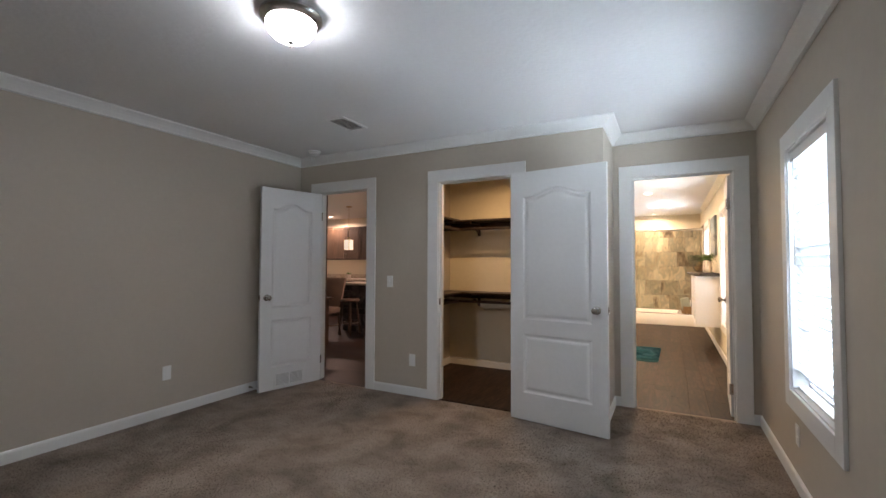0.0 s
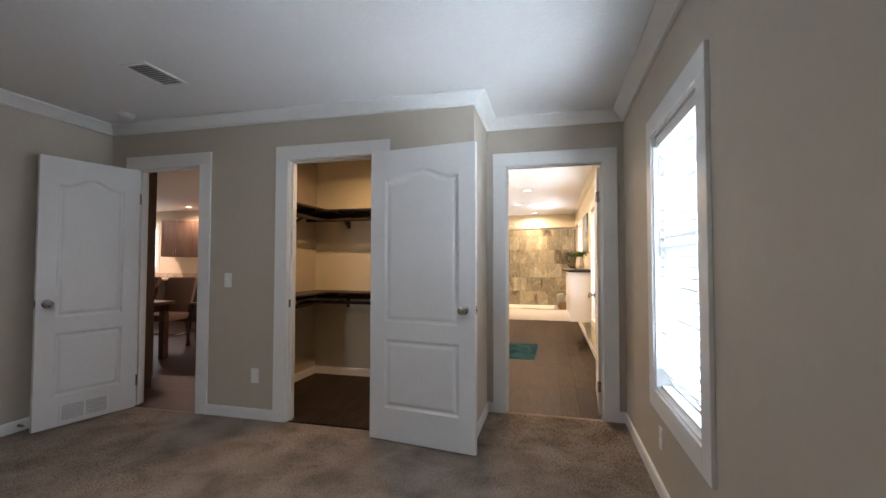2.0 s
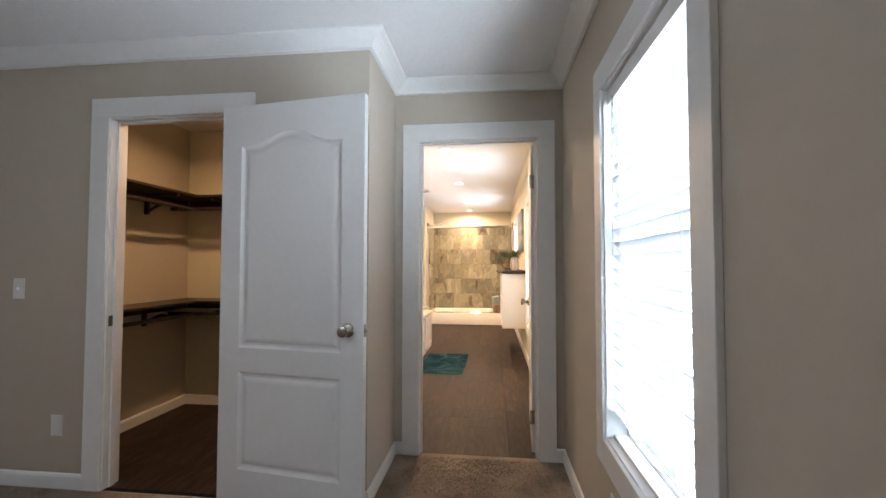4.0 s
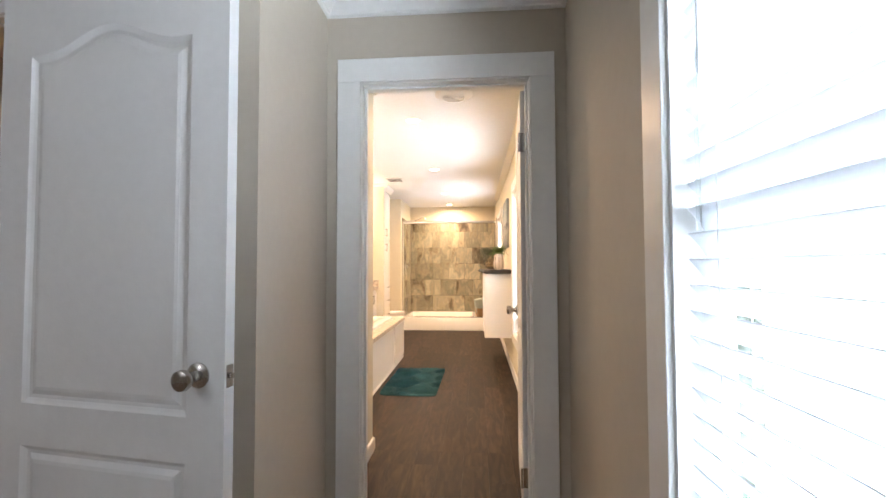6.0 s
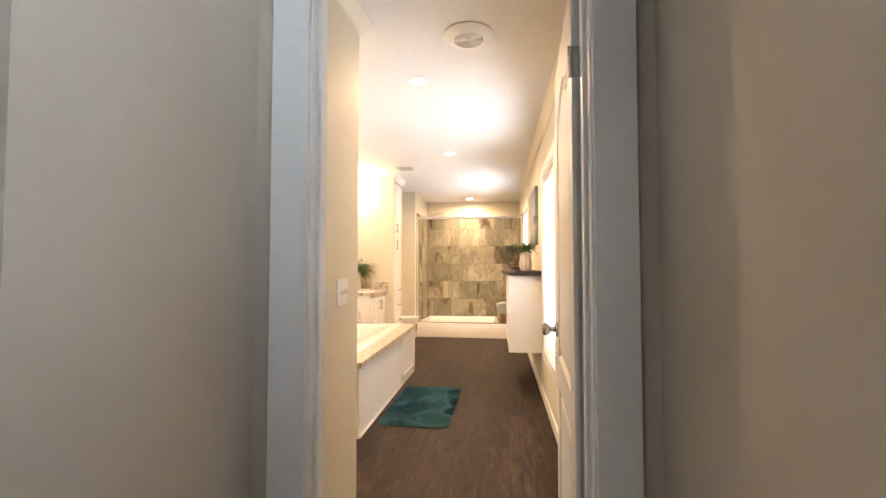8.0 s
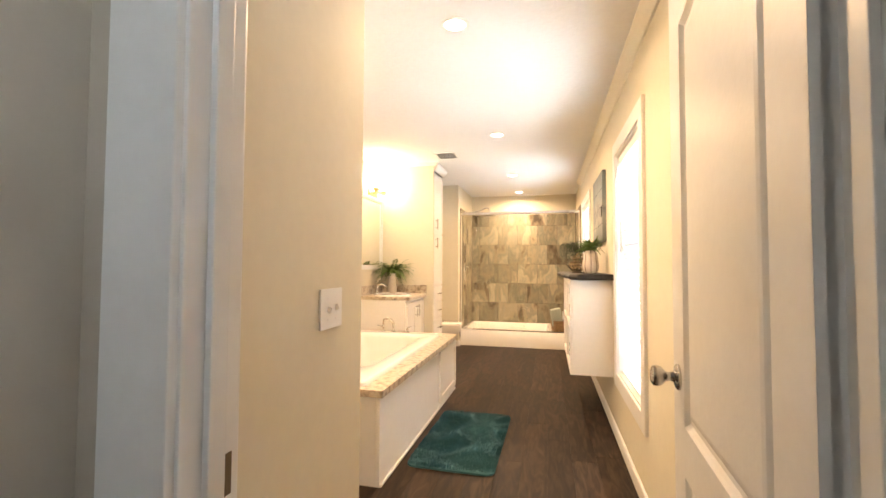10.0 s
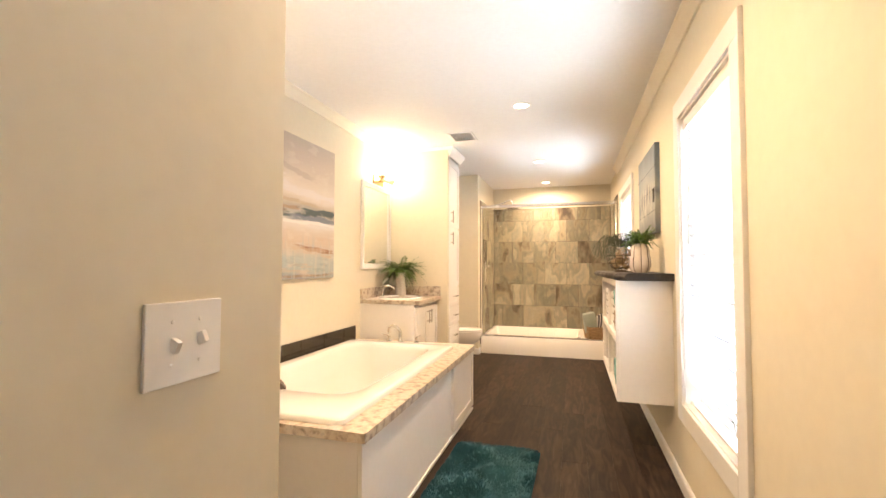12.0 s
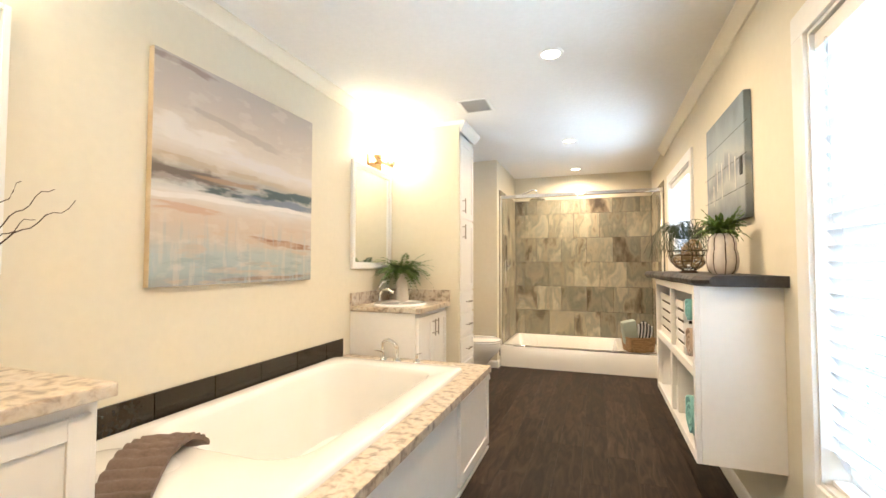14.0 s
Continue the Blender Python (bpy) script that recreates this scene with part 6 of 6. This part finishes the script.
# ---- kitchen beyond the hall door ----
def kitchen():
    k = thing("tall_cabinet", -4.06, 3.40, 0, "tall brown wooden cabinet beside the hall door", "cabinet")
    part("carcass", box(bmesh.new(), 0, 0.45, 0, 0.39, 0.0, 2.36, bevel=0.004), TALLW, k)
    part("door", shaker(bmesh.new(), 0.01, 0.44, 0.1, 2.3, lambda a, d, z: Vector((a, 0.3905 + d, z))), TALLW, k)
    t = thing("dining_table", -5.25, 4.60, 0, "brown wooden dining table", "table")
    part("tabletop", box(bmesh.new(), -0.75, 0.72, -0.48, 0.36, 0.715, 0.755, bevel=0.006), TABLEW, t)
    part("apron", boxes((-0.66, 0.63, -0.42, -0.40, 0.62, 0.7145), (-0.66, 0.63, 0.28, 0.30, 0.62, 0.7145), (-0.66, -0.64, -0.40, 0.28, 0.62, 0.7145), (0.61, 0.63, -0.40, 0.28, 0.62, 0.7145)), TABLEW, t)
    for x in (-0.68, 0.58):
        for y in (-0.44, 0.24):
            part("leg", box(bmesh.new(), x, x + 0.08, y, y + 0.08, 0, 0.7145, bevel=0.005), TABLEW, t)

    def chair(x, y, rz):
        c = thing("dining_chair", x, y, 0, "dining chair with beige upholstery and dark wooden legs", "chair", rz, "dining chairs")
        part("seat", box(bmesh.new(), -0.24, 0.24, -0.24, 0.22, 0.42, 0.52, bevel=0.03), LINEN, c, "beige padded seat", smooth=True)
        bm = box(bmesh.new(), -0.23, 0.23, -0.035, 0.035, 0.0, 0.56, bevel=0.025)
        for v in bm.verts:
            v.co.y += 0.18 * (v.co.z / 0.56) ** 1.4
        bmesh.ops.translate(bm, verts=bm.verts[:], vec=(0, 0.23, 0.47))
        part("backrest", bm, LINEN, c, "beige padded back", smooth=True)
        for sx in (-0.20, 0.20):
            for sy, e in ((-0.20, -0.02), (0.20, 0.09)):
                part("leg", tube(bmesh.new(), [(sx, sy, 0.43), (sx, sy + e * 0.4, 0.2), (sx, sy + e, 0.0)], 0.022, 6, 0.75), KITD, c)
            part("stretcher", tube(bmesh.new(), [(sx, -0.20, 0.20), (sx, 0.23, 0.20)], 0.010, 6), KITD, c)
        part("stretcher", tube(bmesh.new(), [(-0.2, 0.02, 0.20), (0.2, 0.02, 0.20)], 0.010, 6), KITD, c)
        return c
    chair(-5.2, 5.42, 10)
    chair(-5.95, 5.42, -4)
    b = thing("kitchen_bar", -5.15, 6.22, 0, "raised kitchen bar with dark stone front and pale top", "kitchen island")
    part("top", box(bmesh.new(), -0.35, 2.6, -0.18, 0.5, 0.885, 0.925, bevel=0.006), LAMIN, b, "pale stone-look counter")
    part("core", boxes((-0.25, 2.5, 0.02, 0.42, 0, 0.884)), KITD, b)
    rnd = random.Random(2)
    st = ramped("ledge_stone", [(0.3, (0.03, 0.028, 0.03)), (0.6, (0.10, 0.085, 0.08)), (0.85, (0.26, 0.22, 0.19))], 0.8, (1, 1, 1), 9, random=0.5, bump=0.4)
    for row in range(8):
        x = -0.25
        while x < 2.45:
            w = rnd.uniform(0.14, 0.32)
            part("stone", box(bmesh.new(), x + 0.002, min(x + w, 2.5) - 0.002, 0.02 - rnd.uniform(0.02, 0.045), 0.019, row * 0.11 + 0.002, row * 0.11 + 0.108, bevel=0.006), st, b)
            x += w
    for x, y in ((-4.95, 5.86), (-4.38, 5.86)):
        s = thing("bar_stool", x, y, 0, "dark wooden bar stool by the kitchen bar", "stool", group="bar stools")
        part("seat", lathe(bmesh.new(), [(0, 0.60), (0.17, 0.60), (0.18, 0.62), (0.17, 0.645), (0, 0.65)], 24), KITD, s, smooth=True)
        for a in range(4):
            c_, s_ = math.cos(a * math.pi / 2 + 0.78), math.sin(a * math.pi / 2 + 0.78)
            part("leg", tube(bmesh.new(), [(0.12 * c_, 0.12 * s_, 0.60), (0.19 * c_, 0.19 * s_, 0)], 0.018, 6), KITD, s)
        part("footrest", tube(bmesh.new(), [(0.165 * math.cos(j * math.pi / 8), 0.165 * math.sin(j * math.pi / 8), 0.22) for j in range(17)], 0.010, 6), KITD, s)
    base = thing("base_cabinets", -10.4, 7.88, 0, "run of brown kitchen base cabinets", "cabinet")
    part("carcass", boxes((0, 7.4, 0.02, 0.6, 0.1, 0.875), (0, 7.4, 0.08, 0.6, 0.0, 0.0995)), KITW, base)
    for j in range(14):
        part("door", shaker(bmesh.new(), j * 0.525 + 0.01, j * 0.525 + 0.515, 0.13, 0.86, lambda a, d, z: Vector((a, 0.0195 - d, z))), KITW, base)
    ct = thing("kitchen_counter", -10.4, 7.85, 0.8765, "pale stone-look kitchen counter along the wall", "countertop")
    part("top", box(bmesh.new(), 0, 7.4, 0, 0.645, 0, 0.038, bevel=0.005), LAMIN, ct)
    part("backsplash", boxes((0, 7.4, 0.632, 0.646, 0.0385, 0.14)), LAMIN, ct)
    for j in range(7):
        u = thing("wall_cabinet", -8.22 + j * 0.82, 8.16, 1.39, "brown wooden kitchen wall cabinet with paired doors", "cabinet", group="kitchen wall cabinets")
        part("carcass", box(bmesh.new(), 0.001, 0.819, 0, 0.336, 0, 0.82, bevel=0.002), KITW, u)
        for d_ in range(2):
            dr = part("door", shaker(bmesh.new(), 0.008 + d_ * 0.405, 0.405 + d_ * 0.405, 0.01, 0.81, lambda a, d, z: Vector((a, -0.0005 - d, z))), KITW, u)
            part("handle", bar_handle(bmesh.new(), (0.375 if d_ == 0 else 0.443, -0.02, 0.11), (0, 0, 1), 0.12, (0, -1, 0)), NICKEL, dr)
    p = thing("pendant_lamp", -5.61, 6.60, CE, "small glass pendant lamp hung over the bar, lit", "pendant lamp")
    part("canopy", lathe(bmesh.new(), [(0, 0), (0.06, 0), (0.055, -0.02), (0, -0.025)], 20), BRONZE, p)
    part("cord", tube(bmesh.new(), [(0, 0, -0.02), (0, 0, -0.630)], 0.004, 6), BRONZE, p)
    part("cap", lathe(bmesh.new(), [(0, -0.620), (0.02, -0.630), (0.03, -0.670), (0.055, -0.675), (0.055, -0.685), (0, -0.685)], 20), BRONZE, p)
    g = part("shade", boxes((-0.065, 0.065, -0.065, -0.060, -0.890, -0.690), (-0.065, 0.065, 0.060, 0.065, -0.890, -0.690), (-0.065, -0.060, -0.060, 0.060, -0.890, -0.690), (0.060, 0.065, -0.060, 0.060, -0.890, -0.690)), PENDG, p, "softly lit pendant glass")
    g.visible_shadow = False
    for sx in (-0.066, 0.066):
        for sy in (-0.066, 0.066):
            part("frame_bar", boxes((sx - 0.005, sx + 0.005, sy - 0.005, sy + 0.005, -0.895, -0.685)), BRONZE, p)
    part("bulb", lathe(bmesh.new(), [(0, -0.690), (0.012, -0.710), (0.032, -0.770), (0.03, -0.800), (0, -0.830)], 16), BULB, p, smooth=True)
    # the fitting at (-3.6, 6.2) is invented, out of sight with its fill lamp
    for x, y in ((-7.3, 7.95), (-3.6, 6.2), (-8.9, 7.5)):
        downlight(x, y)
    w = tagged(new("window_kitchen"), "white framed kitchen window with daylight", kind="structure")
    put = lambda a, d, z: Vector((a, 8.5 - d, z))
    part("casing", casing_rect(bmesh.new(), -9.72, -8.72, 1.12, 2.08, 0.09, 0.018, True, put), TRIM, w)
    part("sash", boxes((-9.72, -9.68, 8.53, 8.56, 1.12, 2.08), (-8.76, -8.72, 8.53, 8.56, 1.12, 2.08), (-9.68, -8.76, 8.53, 8.56, 2.04, 2.08), (-9.68, -8.76, 8.53, 8.56, 1.12, 1.16), (-9.68, -8.76, 8.53, 8.56, 1.58, 1.62)), PLATE, w)
    j = thing("utensil_jar", -6.75, 7.98, 0.915, "small white plant pot on the kitchen counter", "plant pot")
    part("pot", lathe(bmesh.new(), [(0, 0), (0.05, 0), (0.06, 0.11), (0.055, 0.11), (0.05, 0.08), (0, 0.08)], 20), CERAM, j, smooth=True)
    part("leaves", foliage(14, 0.06, 0.09, 0.03, 21, 0.08, width=0.02), LEAF, j)
    v = thing("flower_vase", -4.62, 6.35, 0.926, "slim white vase of yellow flowers on the bar", "vase")
    part("vase", lathe(bmesh.new(), [(0, 0), (0.03, 0), (0.034, 0.02), (0.02, 0.25), (0.024, 0.32), (0.018, 0.31), (0, 0.28)], 20), CERAM, v, smooth=True)
    yel = material("yellow_petal", (0.55, 0.36, 0.05), 0.6, var=0.2)
    rnd = random.Random(6)
    for q in range(9):
        a, e = rnd.uniform(0, 6.28), rnd.uniform(0.02, 0.09)
        bm = tube(bmesh.new(), [(0, 0, 0.29), (e * math.cos(a), e * math.sin(a), 0.40 + rnd.uniform(0, 0.08))], 0.002, 4)
        st_ = part("stem", bm, LEAF, v)
        bm = bmesh.new()
        for z_ in range(7):
            w_ = 2 * math.pi * z_ / 7
            c0 = Vector((e * math.cos(a), e * math.sin(a), 0.43))
            vs = [bm.verts.new(c0 + Vector(t)) for t in ((0, 0, 0), (0.02 * math.cos(w_ - 0.4), 0.02 * math.sin(w_ - 0.4), 0.012), (0.035 * math.cos(w_), 0.035 * math.sin(w_), 0.02), (0.02 * math.cos(w_ + 0.4), 0.02 * math.sin(w_ + 0.4), 0.012))]
            bm.faces.new(vs)
        part("flower", bm, yel, st_)


kitchen()


# ---- floor planks and shower tiles, piece by piece ----
def planks():
    rnd = random.Random(17)
    W = 0.152
    lengths = (0.92, 1.22)
    meshes = {}

    def plank(x, w, y, L, parent):
        key = (round(w, 3), round(L, 3))
        if key not in meshes:
            bm = box(bmesh.new(), -w / 2 + 0.0003, w / 2 - 0.0003, -L / 2 + 0.0003, L / 2 - 0.0003, -0.0075, 0.0, bevel=0.0005)
            bmesh.ops.recalc_face_normals(bm, faces=bm.faces[:])
            me = bpy.data.meshes.new("plank")
            bm.to_mesh(me)
            bm.free()
            me.materials.append(PLANK)
            meshes[key] = me
        o = new("plank", meshes[key])
        o.parent = parent
        o.matrix_basis = Matrix.Translation((x + w / 2, y + L / 2, 0))

    def lay(x0, x1, y0, y1, parent):
        x = x0
        while x < x1 - 0.01:
            w = min(W, x1 - x)
            y = y0
            L = rnd.choice((0.3, 0.5, 0.7, 0.9))
            while y < y1 - 0.02:
                q = min(L, y1 - y)
                plank(x, w, y, q, parent)
                y += q
                L = rnd.choice(lengths)
            x += W
    lay(XJ, XE, YB + 0.03, 4.85, FLOOR)
    lay(XL, XE, 4.85, 10.09, FLOOR)
    lay(-2.34, XJ - 0.1, YC + 0.03, 4.73, FLOOR)


planks()
shower_tiles()


def carpet_tufts():
    """Short standing yarn ends over the stretch of carpet that is passed nearest."""
    rng = np.random.default_rng(5)
    n = 260000
    x, y = rng.uniform(XW + 0.016, XE - 0.016, n), rng.uniform(0.25, YB + 0.02, n)
    keep = ((y < YC - 0.016) | (x > XJ + 0.016)) & (y < YB - 0.02)
    x, y = x[keep], y[keep]
    n = len(x)
    a, b = rng.uniform(0, 2 * np.pi, n), rng.uniform(0, 2 * np.pi, n)
    w, hgt, lean = rng.uniform(0.0022, 0.004, n), rng.uniform(0.002, 0.004, n), rng.uniform(0.003, 0.008, n)
    dx, dy, lx, ly = w * np.cos(a), w * np.sin(a), lean * np.cos(b), lean * np.sin(b)
    v = np.empty((n, 4, 3))
    v[:, 0] = np.stack([x - dx, y - dy, np.full(n, -0.001)], 1)
    v[:, 1] = np.stack([x + dx, y + dy, np.full(n, -0.001)], 1)
    v[:, 2] = np.stack([x + dx * 0.8 + lx, y + dy * 0.8 + ly, hgt], 1)
    v[:, 3] = np.stack([x - dx * 0.8 + lx, y - dy * 0.8 + ly, hgt], 1)
    me = bpy.data.meshes.new("carpet_tufts")
    me.from_pydata(v.reshape(-1, 3).tolist(), [], np.arange(4 * n).reshape(n, 4).tolist())
    me.materials.append(CARPET)
    tagged(new("carpet_tufts", me), "taupe carpet yarn ends", kind="stuff")


carpet_tufts()
